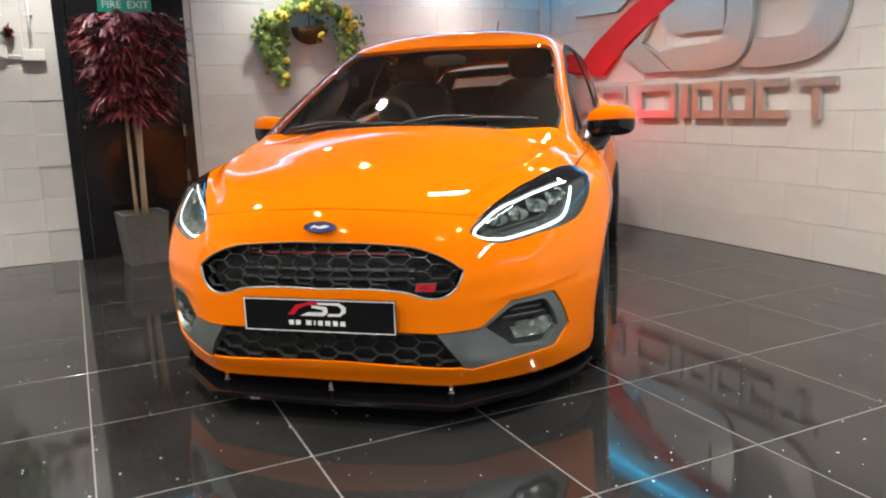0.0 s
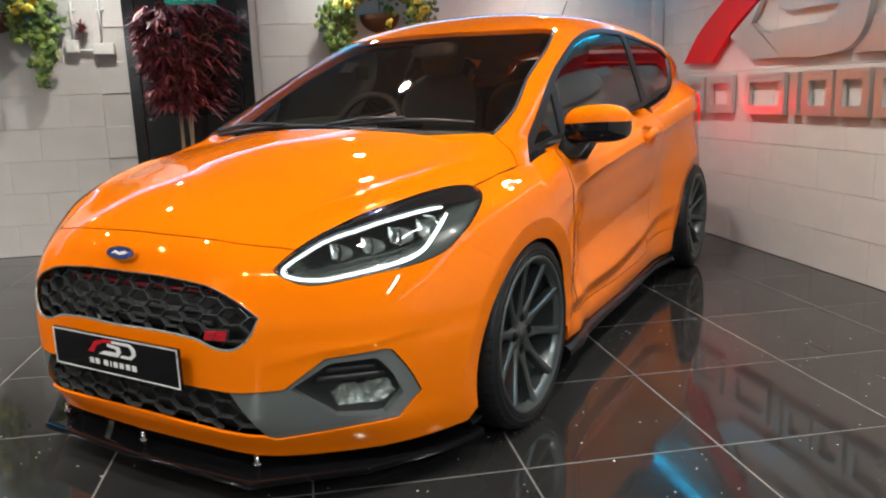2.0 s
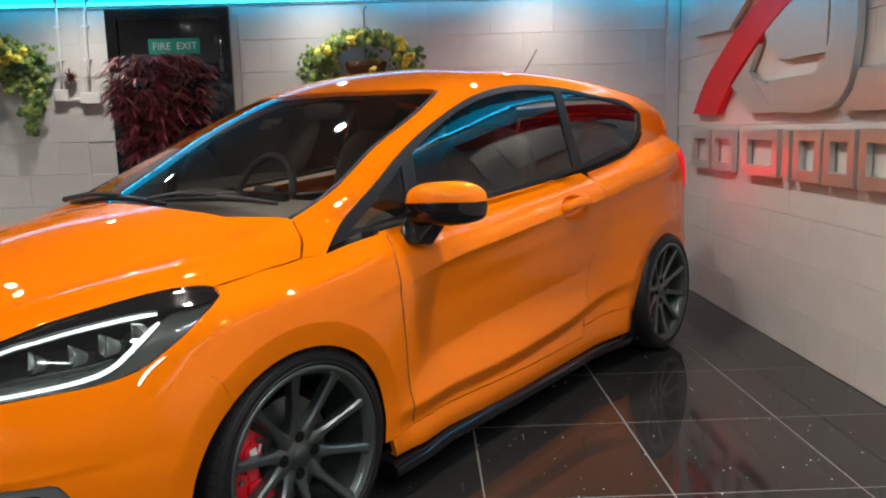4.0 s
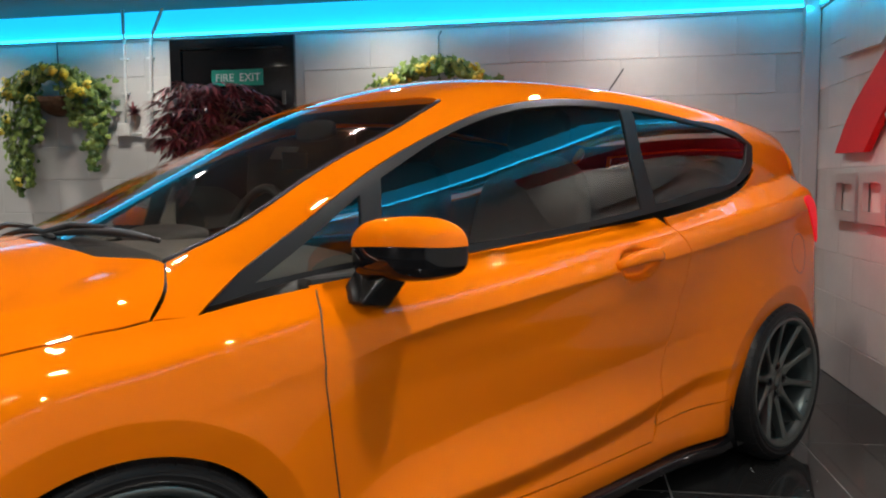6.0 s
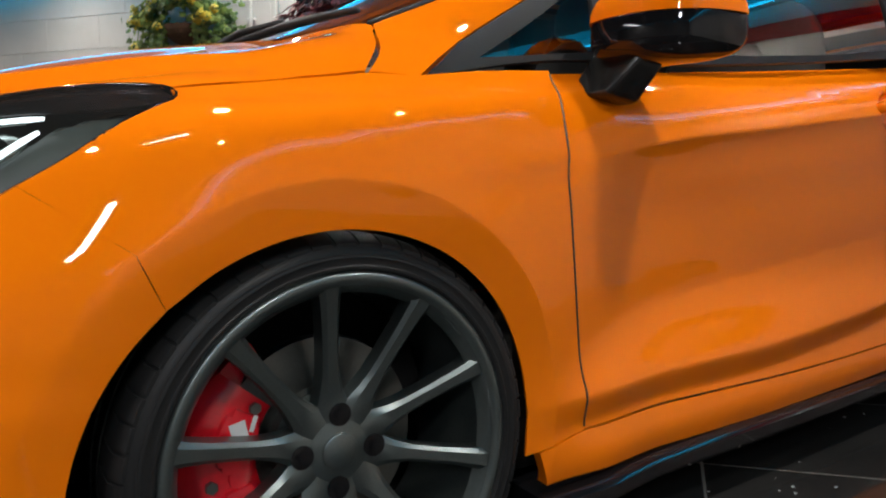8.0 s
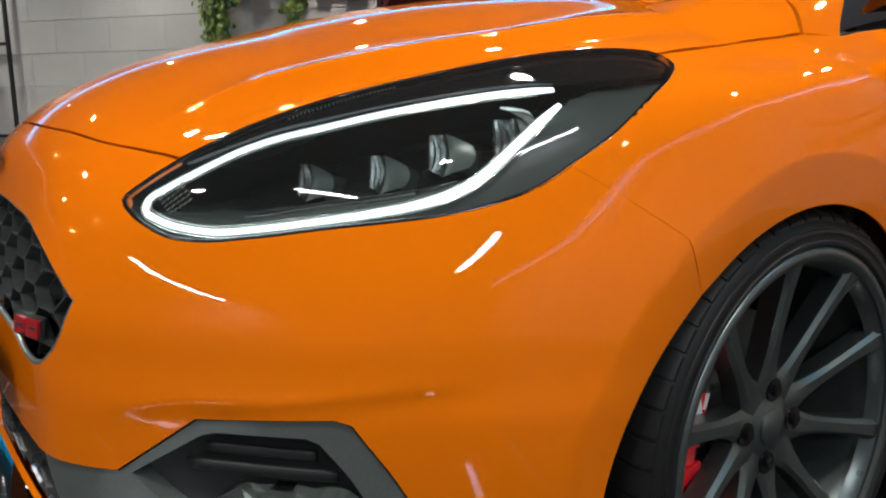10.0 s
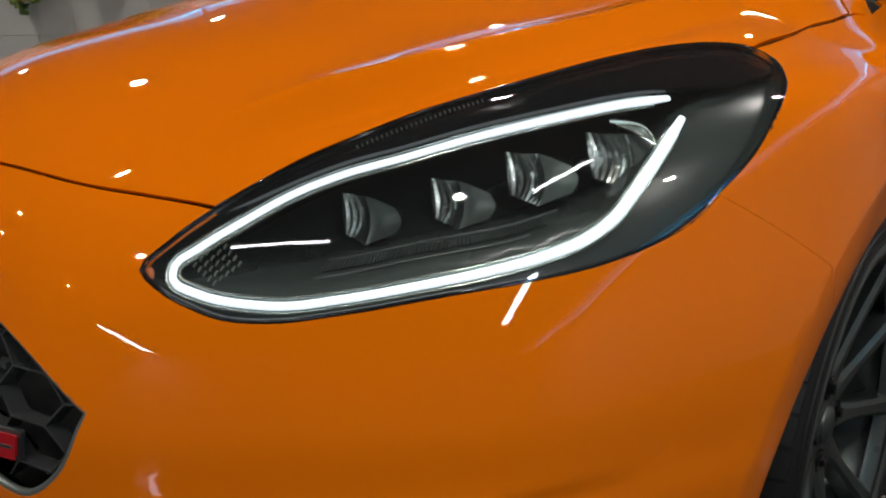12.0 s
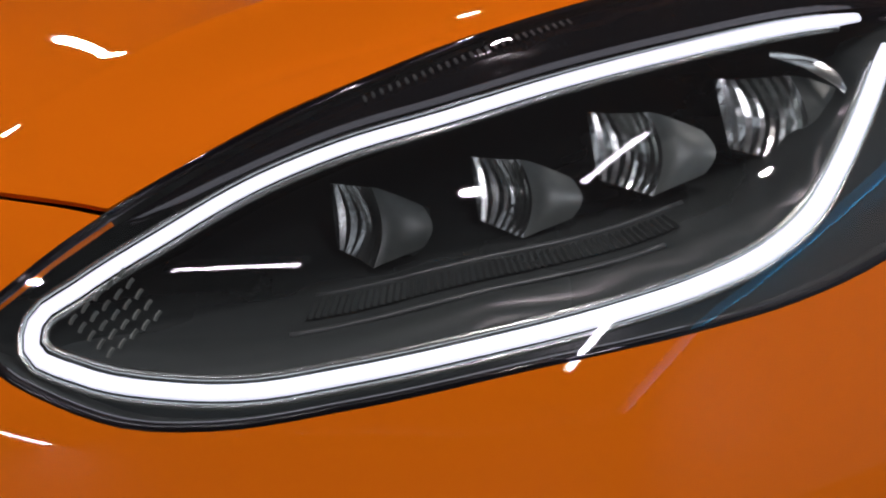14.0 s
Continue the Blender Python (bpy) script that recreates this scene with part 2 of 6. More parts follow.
def rod(bm, a, b, r0, r1=None, seg=10):
    a, b = Vector(a), Vector(b)
    turn = (b - a).to_track_quat("Z", "Y").to_matrix().to_4x4()
    r1 = r0 if r1 is None else r1
    bmesh.ops.create_cone(bm, cap_ends=True, segments=seg, radius1=r0, radius2=r1, depth=(b - a).length,
                          matrix=Matrix.Translation((a + b) / 2) @ turn)
    return bm


def tube(bm, pts, r, seg=8, flat=1.0, normals=None):
    """A pipe through points; flat squeezes it along the normals."""
    rings = []
    n = len(pts)
    for i, p in enumerate(pts):
        p = Vector(p)
        d = (Vector(pts[min(i + 1, n - 1)]) - Vector(pts[max(i - 1, 0)])).normalized()
        up = Vector(normals[i]) if normals is not None else (Vector((0, 0, 1)) if abs(d.z) < 0.9 else Vector((1, 0, 0)))
        a = d.cross(up).normalized()
        c = a.cross(d).normalized()
        rr = r[i] if isinstance(r, (list, tuple)) else r
        rings.append([bm.verts.new(p + a * rr * math.cos(2 * math.pi * k / seg) + c * rr * flat * math.sin(2 * math.pi * k / seg)) for k in range(seg)])
    for i in range(n - 1):
        for k in range(seg):
            bm.faces.new((rings[i][k], rings[i][(k + 1) % seg], rings[i + 1][(k + 1) % seg], rings[i + 1][k]))
    bm.faces.new(rings[0])
    bm.faces.new(list(reversed(rings[-1])))
    return bm


def lathe(bm, profile, seg=64, closed=False):
    """Turns (radius, x) pairs round the x axis."""
    rings = []
    for r, x in profile:
        rings.append([bm.verts.new((x, r * math.sin(2 * math.pi * k / seg), r * math.cos(2 * math.pi * k / seg))) for k in range(seg)])
    pairs = list(zip(rings, rings[1:])) + ([(rings[-1], rings[0])] if closed else [])
    for a, b in pairs:
        for k in range(seg):
            bm.faces.new((a[k], a[(k + 1) % seg], b[(k + 1) % seg], b[k]))
    return bm


def slab(bm, pts, depth, m, bevel=0.0):
    """A flat plate from an outline in (u, v), its front at +depth along the local z, placed by m."""
    front = [bm.verts.new(m @ Vector((u, v, depth))) for u, v in pts]
    back = [bm.verts.new(m @ Vector((u, v, 0))) for u, v in pts]
    bm.faces.new(front)
    bm.faces.new(list(reversed(back)))
    n = len(pts)
    side = []
    for k in range(n):
        side.append(bm.faces.new((front[k], back[k], back[(k + 1) % n], front[(k + 1) % n])))
    if bevel:
        es = [e for e in bm.edges if e.verts[0] in front and e.verts[1] in front]
        bmesh.ops.bevel(bm, geom=es, offset=bevel, segments=1, affect="EDGES")
    return bm


# ---- the car's surface as functions ----
def spline(*pts):
    """A smooth curve through a few (a, b) pairs, flat slopes limited so that it does not overshoot."""
    xs = np.array([p[0] for p in pts], float)
    ys = np.array([p[1] for p in pts], float)
    h = np.diff(xs)
    d = np.diff(ys) / h
    m = np.empty(len(xs))
    m[0], m[-1] = d[0], d[-1]
    w = (h[:-1] * d[1:] + h[1:] * d[:-1]) / (h[:-1] + h[1:])
    m[1:-1] = np.where(d[1:] * d[:-1] > 0, w, 0)
    def at(v):
        v = np.asarray(v, float)
        i = np.clip(np.searchsorted(xs, v) - 1, 0, len(h) - 1)
        u = v - xs[i]
        s = np.clip(u / h[i], 0, 1)
        a, b = ys[i], ys[i + 1]
        y = a + (b - a) * s * s * (3 - 2 * s) + h[i] * (m[i] * s * (1 - s) ** 2 - m[i + 1] * s * s * (1 - s))
        return y + np.where(u < 0, m[0] * u, 0) + np.where(v > xs[-1], m[-1] * (v - xs[-1]), 0)
    return at


def smax(a, b, k):
    h = np.maximum(k - np.abs(a - b), 0) / k
    return np.maximum(a, b) + h * h * k / 4


def ramp(v, a, b):
    s = np.clip((v - a) / (b - a), 0, 1)
    return s * s * (3 - 2 * s)


AXLE_F, AXLE_R = 0.0, 2.49
LIP_R = 0.394                                 # where the rolled wheel-arch lip begins
belt = spline((-0.9, 0.77), (0.18, 0.838), (0.47, 0.868), (1.2, 0.918), (1.87, 0.972), (2.6, 1.06), (3.2, 1.12))
plan = spline((-0.9, 0.75), (-0.5, 0.822), (-0.2, 0.832), (0.1, 0.834), (0.5, 0.822), (1.2, 0.812), (1.9, 0.812), (2.4, 0.82), (2.7, 0.79), (3.1, 0.72), (3.3, 0.66))
section = spline((-0.80, -0.07), (-0.65, -0.035), (-0.50, -0.03), (-0.30, -0.010), (-0.20, 0.0), (-0.13, -0.004), (-0.072, -0.018), (-0.050, -0.031), (-0.03, -0.060), (0.0, -0.105), (0.04, -0.17), (0.1, -0.4))
wing_section = spline((-0.80, -0.07), (-0.65, -0.035), (-0.50, -0.03), (-0.30, -0.010), (-0.20, -0.003), (-0.13, -0.003), (-0.092, -0.0045), (-0.076, -0.0068), (-0.064, -0.0110), (-0.054, -0.0175), (-0.046, -0.0275), (-0.03, -0.063), (0.0, -0.105), (0.04, -0.17), (0.1, -0.4))
lean = spline((-0.9, 0), (-0.05, 0), (0.1, 0.0), (0.2, 0.02), (0.3, 0.06), (0.4, 0.12), (0.55, 0.19), (0.8, 0.24), (1.2, 0.22), (1.8, 0.12), (2.3, 0), (3.3, 0))
nose = spline((0.08, -0.77), (0.15, -0.795), (0.21, -0.828), (0.34, -0.837), (0.44, -0.837), (0.515, -0.835), (0.533, -0.831), (0.64, -0.796), (0.70, -0.775), (0.75, -0.74), (0.8, -0.69))
bonnet_z = spline((-0.1, 0.665), (0.0, 0.722), (0.06, 0.757), (0.16, 0.807), (0.36, 0.868), (0.56, 0.917), (0.76, 0.950), (1.0, 0.98), (1.6, 1.04))
cheek = spline((0.1, 0.86), (0.25, 0.915), (0.42, 0.935), (0.46, 0.925), (0.51, 0.918), (0.535, 0.910), (0.66, 0.855), (0.78, 0.80), (0.9, 0.74))
tail = spline((0.1, 3.15), (0.35, 3.22), (0.6, 3.22), (0.75, 3.17), (1.0, 3.12), (1.3, 3.08))
roof_z = spline((0.4, 1.22), (0.7, 1.325), (0.95, 1.392), (1.3, 1.432), (1.7, 1.448), (2.2, 1.434), (2.6, 1.400), (2.9, 1.365), (3.1, 1.33), (3.3, 1.29))
cabin_x = spline((-0.2, 0.70), (0.2, 0.735), (0.6, 0.732), (1.2, 0.742), (1.9, 0.738), (2.4, 0.71), (2.8, 0.655), (3.1, 0.58), (3.3, 0.5))


waist = spline((0.3, 0.66), (0.45, 0.69), (0.67, 0.733), (1.04, 0.771), (1.43, 0.808), (1.85, 0.845), (2.30, 0.904), (3.0, 0.99))
fold_top = spline((0.40, 0.31), (0.46, 0.345), (0.55, 0.385), (0.63, 0.405), (0.80, 0.435), (1.08, 0.447), (1.39, 0.435), (1.77, 0.413), (1.98, 0.397), (2.2, 0.40))
fold_low = spline((0.40, 0.304), (0.75, 0.306), (1.01, 0.308), (1.33, 0.324), (1.65, 0.349), (1.98, 0.397), (2.2, 0.44))
ridge = spline((-0.85, 0.18), (-0.79, 0.26), (-0.72, 0.365), (-0.57, 0.458), (-0.46, 0.53), (-0.307, 0.602), (-0.104, 0.66), (0.10, 0.693), (0.4, 0.72))


bumper_fold = spline((20, 0.382), (29, 0.405), (36, 0.431), (43, 0.440), (48, 0.453), (58, 0.47))


def soft(v, w):
    """A ramp that starts at nought, rounded over w."""
    return w * np.logaddexp(0, v / w)


def flank(y, z):
    """Half width of the lower body."""
    d = z - belt(y)
    w = ramp(y, -0.42, -0.22) * ramp(y, 0.55, 0.25)      # the front wing has a tighter shoulder than the door
    x = plan(y) + (1 - w) * section(d) + w * wing_section(d)
    # above the waist the side leans in
    x = x - lean(y) * soft(np.minimum(d, -0.055) + 0.135, 0.012)
    # the door's lower fold: flares out downwards, cuts in under its edge, then the sill swells out again
    low = fold_low(y)
    top = np.maximum(fold_top(y), low)
    m = ramp(y, 0.30, 0.56) * ramp(y, 2.25, 1.95)
    x = x - ramp(y, 0.28, 0.95) * ramp(y, 2.25, 1.95) * (0.002 + 0.14 * soft(np.minimum(waist(y) - 0.09 - z, 0.22), 0.02)) + m * (0.46 * soft(top - z, 0.022) - 0.84 * soft(low - z, 0.0035) + 0.84 * soft(low - 0.053 - z, 0.006) - 0.5 * soft(0.19 - z, 0.01))
    # the waist crease, undercut below
    w = np.minimum(z - waist(y), 0)
    x = x + ramp(y, 0.40, 0.75) * ramp(y, 3.0, 2.5) * (0.009 - 0.030 * (1 - np.exp(w / 0.040)) + 0.014 * ramp(z, waist(y) - 0.10, waist(y) - 0.30) - 0.006 * ramp(z, waist(y), waist(y) + 0.08))
    # the finger recess behind the door handle
    x = x - 0.024 * ramp(np.hypot((y - 1.575) / 1.9, z - 0.826), 0.056, 0.034)
    for axle, size, power in ((AXLE_F, 0.054, 1.3), (AXLE_R, 0.048, 1.6)):
        r = np.hypot(y - axle - 0.008, z - 0.285)
        x = x + size * np.clip((0.72 - np.maximum(r, LIP_R)) / (0.72 - LIP_R), 0, 1) ** power - 0.13 * soft(LIP_R - r, 0.002)
    return x


def f_body(x, y, z):
    """Below nought inside the lower body."""
    x = np.abs(x)
    side = x - flank(y, z)
    s = y + 0.76 - 0.5 * x * x
    u = x - ridge(y)
    rise = 0.04 + 0.96 * ramp(y, -0.71, -0.50)
    v = np.minimum(u, 0)
    crease = rise * (0.037 * np.exp(v / 0.075) - 0.018 * np.exp(v / 0.3) - 0.54 * (soft(u, 0.003) - soft(u - 0.038, 0.006)) + 0.42 * (soft(u - 0.044, 0.006) - soft(u - 0.085, 0.01)))
    top = (z - bonnet_z(s) + 0.10 * x * x - crease) * 0.9
    front = nose(z) + 0.03 * x + 0.10 * x * x + 0.12 * ramp(x, 0.40, 0.75) - y
    corner = (x - y) * 0.7071 - cheek(z)
    back = y - tail(z) + 0.16 * x * x
    f = smax(front, corner, 0.10)
    f = smax(f, side, 0.16)
    f = smax(f, top, 0.055)
    # the fold in the bumper above the fog lamp
    a = np.degrees(np.arctan2(x, 0.1 - y))
    line = bumper_fold(a)
    f = f + 0.007 * ramp(a, 26, 40) * ramp(a, 57, 50) * ramp(z, line + 0.004, line - 0.024) * ramp(z, 0.20, 0.27)
    return smax(f, back, 0.2)


def f_cabin(x, y, z):
    """Below nought inside the cabin."""
    x = np.abs(x)
    d = z - belt(y)
    side = (x - (cabin_x(y) - 0.27 * d - 0.30 * d * d)) * 0.93
    screen = (z - 0.926 - 0.49 * (y - 0.17 + 0.10 * (1 - (x / 0.67) ** 2))) * 0.9
    top = (z - roof_z(y) + 0.13 * x * x + 0.25 * x ** 4) * 0.97
    back = (y - 3.12 + 0.25 * x * x + 0.55 * (z - 1.25)) * 0.9
    f = smax(screen, top, 0.10)
    f = smax(f, side, 0.085)
    f = smax(f, back, 0.06)
    return np.maximum(f, 0.78 - z)


def f_car(x, y, z):
    a, b = f_body(x, y, z), f_cabin(x, y, z)
    k = 0.004 + 0.13 * ramp(np.abs(x), 0.52, 0.68) * ramp(y, 0.75, 0.35) * ramp(y, -0.12, 0.10)
    return -smax(-a, -b, k)


# ---- panels laid on the car's surface ----
def side_map(u, v):
    return np.stack([np.full_like(u, 1.15), u, v], 1), np.tile([-1.0, 0, 0], (len(u), 1))


def nose_map(u, v):
    a = np.radians(u)
    d = np.stack([np.sin(a), -np.cos(a), 0 * a], 1)
    return np.array([0, 0.1, 0]) + 1.25 * d + np.stack([0 * v, 0 * v, v], 1), -d


def top_map(u, v):
    return np.stack([u, v, np.full_like(u, 1.25)], 1), np.tile([0, 0, -1.0], (len(u), 1))


def rear_map(u, v):
    return np.stack([u, np.full_like(u, 3.6), v], 1), np.tile([0, -1.0, 0], (len(u), 1))


def cabin_map(u, v):
    a = np.radians(v)
    d = np.stack([np.cos(a), 0 * a, np.sin(a)], 1)
    return np.stack([0 * u, u, np.full_like(u, 0.85)], 1) + 1.15 * d, -d


LAMP_O = np.array([0.64, -0.44, 0.70])
LAMP_D = np.array([0.6, -0.75, 0.28]) / np.linalg.norm([0.6, -0.75, 0.28])
LAMP_U = np.cross([0, 0, 1], LAMP_D) / np.linalg.norm(np.cross([0, 0, 1], LAMP_D))
LAMP_V = np.cross(LAMP_D, LAMP_U)


def lamp_map(u, v):
    return LAMP_O + u[:, None] * LAMP_U + v[:, None] * LAMP_V + 0.45 * LAMP_D, np.tile(-LAMP_D, (len(u), 1))


REACH = {side_map: 1.1, nose_map: 0.9, top_map: 0.9, rear_map: 1.5, cabin_map: 1.12, lamp_map: 0.75}
SCALE = {side_map: (1, 1), nose_map: (0.0155, 1), top_map: (1, 1), rear_map: (1, 1), cabin_map: (1, 0.0115), lamp_map: (1, 1)}


def lay(mapping, uv, f, inset=0.0):
    """Where the mapping's rays meet the surface f, sunk by inset, and the normals there."""
    uv = np.asarray(uv, float)
    o, d = mapping(uv[:, 0], uv[:, 1])
    far = REACH[mapping]
    steps = 64
    a, b = np.zeros(len(o)), np.full(len(o), far)
    open_ = np.ones(len(o), bool)
    for k in range(1, steps + 1):
        s = far * k / steps
        p = o + d * s
        inside = (f(p[:, 0], p[:, 1], p[:, 2]) + inset < 0) & open_
        b[inside], a[inside] = s, s - far / steps
        open_ &= ~inside
    for _ in range(18):
        m = (a + b) / 2
        p = o + d * m[:, None]
        inside = f(p[:, 0], p[:, 1], p[:, 2]) + inset < 0
        b, a = np.where(inside, m, b), np.where(inside, a, m)
    p = o + d * b[:, None]
    e = 0.002
    g = np.stack([f(p[:, 0] + e * (k == 0), p[:, 1] + e * (k == 1), p[:, 2] + e * (k == 2)) -
                  f(p[:, 0] - e * (k == 0), p[:, 1] - e * (k == 1), p[:, 2] - e * (k == 2)) for k in range(3)], 1)
    return p, g / np.maximum(np.linalg.norm(g, axis=1), 1e-9)[:, None]


def trace(pts, step, scale=(1, 1), closed=True):
    """A smooth line through points (u, v); a third entry marks a corner. Even steps in metres."""
    q = [np.array(p[:2], float) * scale for p in pts]
    hard = [len(p) > 2 for p in pts]
    n = len(q)
    out = []
    for i in range(n if closed else n - 1):
        j = (i + 1) % n
        a, b = q[i], q[j]
        before = q[i - 1] if (closed or i > 0) else 2 * a - b
        after = q[(j + 1) % n] if (closed or j < n - 1) else 2 * b - a
        L = np.linalg.norm(b - a)
        def slope(x0, x1, x2):
            l0, l1 = np.linalg.norm(x1 - x0) + 1e-9, np.linalg.norm(x2 - x1) + 1e-9
            return ((x1 - x0) / l0 * l1 + (x2 - x1) / l1 * l0) / (l0 + l1)
        ta = (b - a) / (L + 1e-9) if hard[i] else slope(before, a, b)
        tb = (b - a) / (L + 1e-9) if hard[j] else slope(a, b, after)
        k = max(1, int(math.ceil(L / step)))
        for m in range(k):
            s = m / k
            h = a * (2 * s ** 3 - 3 * s * s + 1) + b * (3 * s * s - 2 * s ** 3) + L * (ta * (s ** 3 - 2 * s * s + s) + tb * (s ** 3 - s * s))
            out.append(h)
    if not closed:
        out.append(q[-1])
    return np.array(out) / scale


def within(poly, p):
    x, y = p[:, 0], p[:, 1]
    inside = np.zeros(len(p), bool)
    for (x0, y0), (x1, y1) in zip(poly, np.roll(poly, -1, 0)):
        c = (y0 > y) != (y1 > y)
        inside ^= c & (x < (x1 - x0) * (y - y0) / (y1 - y0 + 1e-12) + x0)
    return inside


def away(poly, p, gap):
    keep = np.ones(len(p), bool)
    for a, b in zip(poly, np.roll(poly, -1, 0)):
        ab = b - a
        t = np.clip(((p - a) @ ab) / (ab @ ab + 1e-12), 0, 1)
        keep &= np.linalg.norm(p - a - t[:, None] * ab, axis=1) > gap
    return keep


def shrink(poly, gap):
    """Pulls an outline in by gap, so that neighbours leave a shut line."""
    t = np.roll(poly, -1, 0) - np.roll(poly, 1, 0)
    n = np.stack([t[:, 1], -t[:, 0]], 1) / (np.linalg.norm(t, axis=1)[:, None] + 1e-9)
    area = np.sum(poly[:, 0] * np.roll(poly[:, 1], -1) - np.roll(poly[:, 0], -1) * poly[:, 1])
    return poly - n * gap * (1 if area > 0 else -1)


def panel_mesh(name, mapping, f, outline, holes=(), step=0.018, lip=0.014, inset=0.0, gap=0.0018, mirror=False, lines=()):
    """A panel over the outline; its mesh follows the lines given, which run along creases."""
    sc = np.array(SCALE[mapping])
    loops = [shrink(trace(outline, step, sc) * sc, gap)] + [shrink(trace(h, step, sc) * sc, -gap) for h in holes]
    lo, hi = loops[0].min(0), loops[0].max(0)
    gx, gy = np.meshgrid(np.arange(lo[0] + step / 2, hi[0], step), np.arange(lo[1] + step / 2, hi[1], step))
    gx = gx + (np.arange(gx.shape[0]) % 2)[:, None] * step / 2
    g = np.stack([gx.ravel(), gy.ravel()], 1)
    g = g[within(loops[0], g)]
    for h in loops[1:]:
        g = g[~within(h, g)]
    for h in loops:
        g = g[away(h, g, step * 0.45)]
    runs = []
    for line in lines:
        q = trace([(float(a), float(b)) for a, b in line], step * 0.8, sc, closed=False) * sc
        ok = within(loops[0], q)
        for k, h in enumerate(loops):
            ok &= (within(h, q) if k == 0 else ~within(h, q)) & away(h, q, step * 0.35)
        if ok.sum() > 1:
            runs.append(q[ok])
            seg = np.concatenate([q[ok][:-1], q[ok][-1:]])
            g = g[np.min(np.linalg.norm(g[:, None] - seg[None], axis=2), axis=1) > step * 0.55]
    allp = np.concatenate(loops + runs + [g])
    edges, at = [], 0
    for h in loops:
        k = len(h)
        edges += [(at + i, at + (i + 1) % k) for i in range(k)]
        at += k
    for h in runs:
        edges += [(at + i, at + i + 1) for i in range(len(h) - 1)]
        at += len(h)
    from mathutils import geometry
    vs, _, fs, *_ = geometry.delaunay_2d_cdt([Vector(p) for p in allp], edges, [], 0, 1e-6)
    uv = np.array([v[:] for v in vs])
    fs = [t for t in fs if len(t) == 3]
    mid = np.array([uv[list(t)].mean(0) for t in fs])
    ok = within(loops[0], mid)
    for h in loops[1:]:
        ok &= ~within(h, mid)
    fs = [t for t, k in zip(fs, ok) if k]
    pts, nor = lay(mapping, uv / sc, f, inset)
    verts, norms, faces = list(pts), list(nor), []
    for t in fs:
        c = np.cross(pts[t[1]] - pts[t[0]], pts[t[2]] - pts[t[0]])
        faces.append(tuple(t) if c @ nor[t[0]] > 0 else tuple(reversed(t)))
    if lip:
        used = {}
        for t in faces:
            for i in range(3):
                a, b = t[i], t[(i + 1) % 3]
                used[(a, b)] = used.get((a, b), 0) + 1
        for a, b in [e for e in used if (e[1], e[0]) not in used]:
            base = len(verts)
            out = np.cross(pts[b] - pts[a], nor[a])
            out /= np.linalg.norm(out) + 1e-9
            verts += [pts[a], pts[b], pts[b] - nor[b] * lip, pts[a] - nor[a] * lip]
            norms += [out] * 4
            faces.append((base + 1, base, base + 3, base + 2))
    if mirror:
        verts = [np.array([-v[0], v[1], v[2]]) for v in verts]
        norms = [np.array([-v[0], v[1], v[2]]) for v in norms]
        faces = [tuple(reversed(t)) for t in faces]
    me = bpy.data.meshes.new(name)
    me.from_pydata([tuple(v) for v in verts], [], faces)
    me.shade_smooth()
    me.normals_split_custom_set_from_vertices([tuple(v) for v in norms])
    return me


def panel(name, mat, parent, mapping, f, outline, label="", both=True, **kw):
    made = [finish(name, panel_mesh(name, mapping, f, outline, **kw), mat, parent, label, False)]
    if both:
        made.append(finish(name, panel_mesh(name, mapping, f, outline, mirror=True, **kw), mat, parent, label, False))
    return made


def whole(half):
    """A full outline from its half with u >= 0, which runs from the middle line round to it."""
    return list(half) + [(-p[0], *p[1:]) for p in reversed(half) if abs(p[0]) > 1e-6]


def over(half):
    """The same for outlines over the cabin, where the second entry is the angle round it."""
    return list(half) + [(p[0], 180 - p[1], *p[2:]) for p in reversed(half) if abs(p[1] - 90) > 1e-6]


def arch(axle, a0, a1, n=9, r=0.336, z=0.278):
    return [(axle + 0.008 + r * math.cos(radians(a0 + (a1 - a0) * k / (n - 1))), z + r * math.sin(radians(a0 + (a1 - a0) * k / (n - 1)))) for k in range(n)]


# ---- the car ----
car = thing("car", Matrix(), "glossy orange three-door hatchback with lowered dark wheels on black tiles", "car")

# the headlight's outline on the lamp plane, and its three stretches against bonnet, wing and bumper
lamp_top = [(-0.247, -0.041), (-0.178, 0.000), (-0.122, 0.026), (-0.050, 0.057), (0.030, 0.084), (0.105, 0.109), (0.175, 0.127), (0.222, 0.133), (0.262, 0.130)]
lamp_rear = [(0.262, 0.130), (0.280, 0.114), (0.279, 0.096), (0.257, 0.052), (0.222, 0.004), (0.184, -0.032)]
lamp_low = [(0.184, -0.032), (0.155, -0.057), (0.118, -0.076), (0.068, -0.093), (0.02, -0.103), (-0.055, -0.115), (-0.135, -0.128), (-0.195, -0.134), (-0.232, -0.131), (-0.260, -0.121), (-0.289, -0.105), (-0.303, -0.091), (-0.283, -0.069), (-0.247, -0.041)]


def to_top(p):
    return [(float(a[0]), float(a[1])) for a in p]


def to_side(p):
    return [(float(a[1]), float(a[2])) for a in p]


def to_nose(p):
    return [(math.degrees(math.atan2(a[0], 0.1 - a[1])), float(a[2])) for a in p]


def hard(pts):
    """Marks both ends of a stretch as corners."""
    return [(*p, 1) if k in (0, len(pts) - 1) else p for k, p in enumerate(pts)]


edge_top, edge_rear, edge_low = [lay(lamp_map, e, f_body)[0] for e in (lamp_top, lamp_rear, lamp_low)]
arch_front = lay(side_map, arch(AXLE_F, 131, 196, 8), f_body)[0]

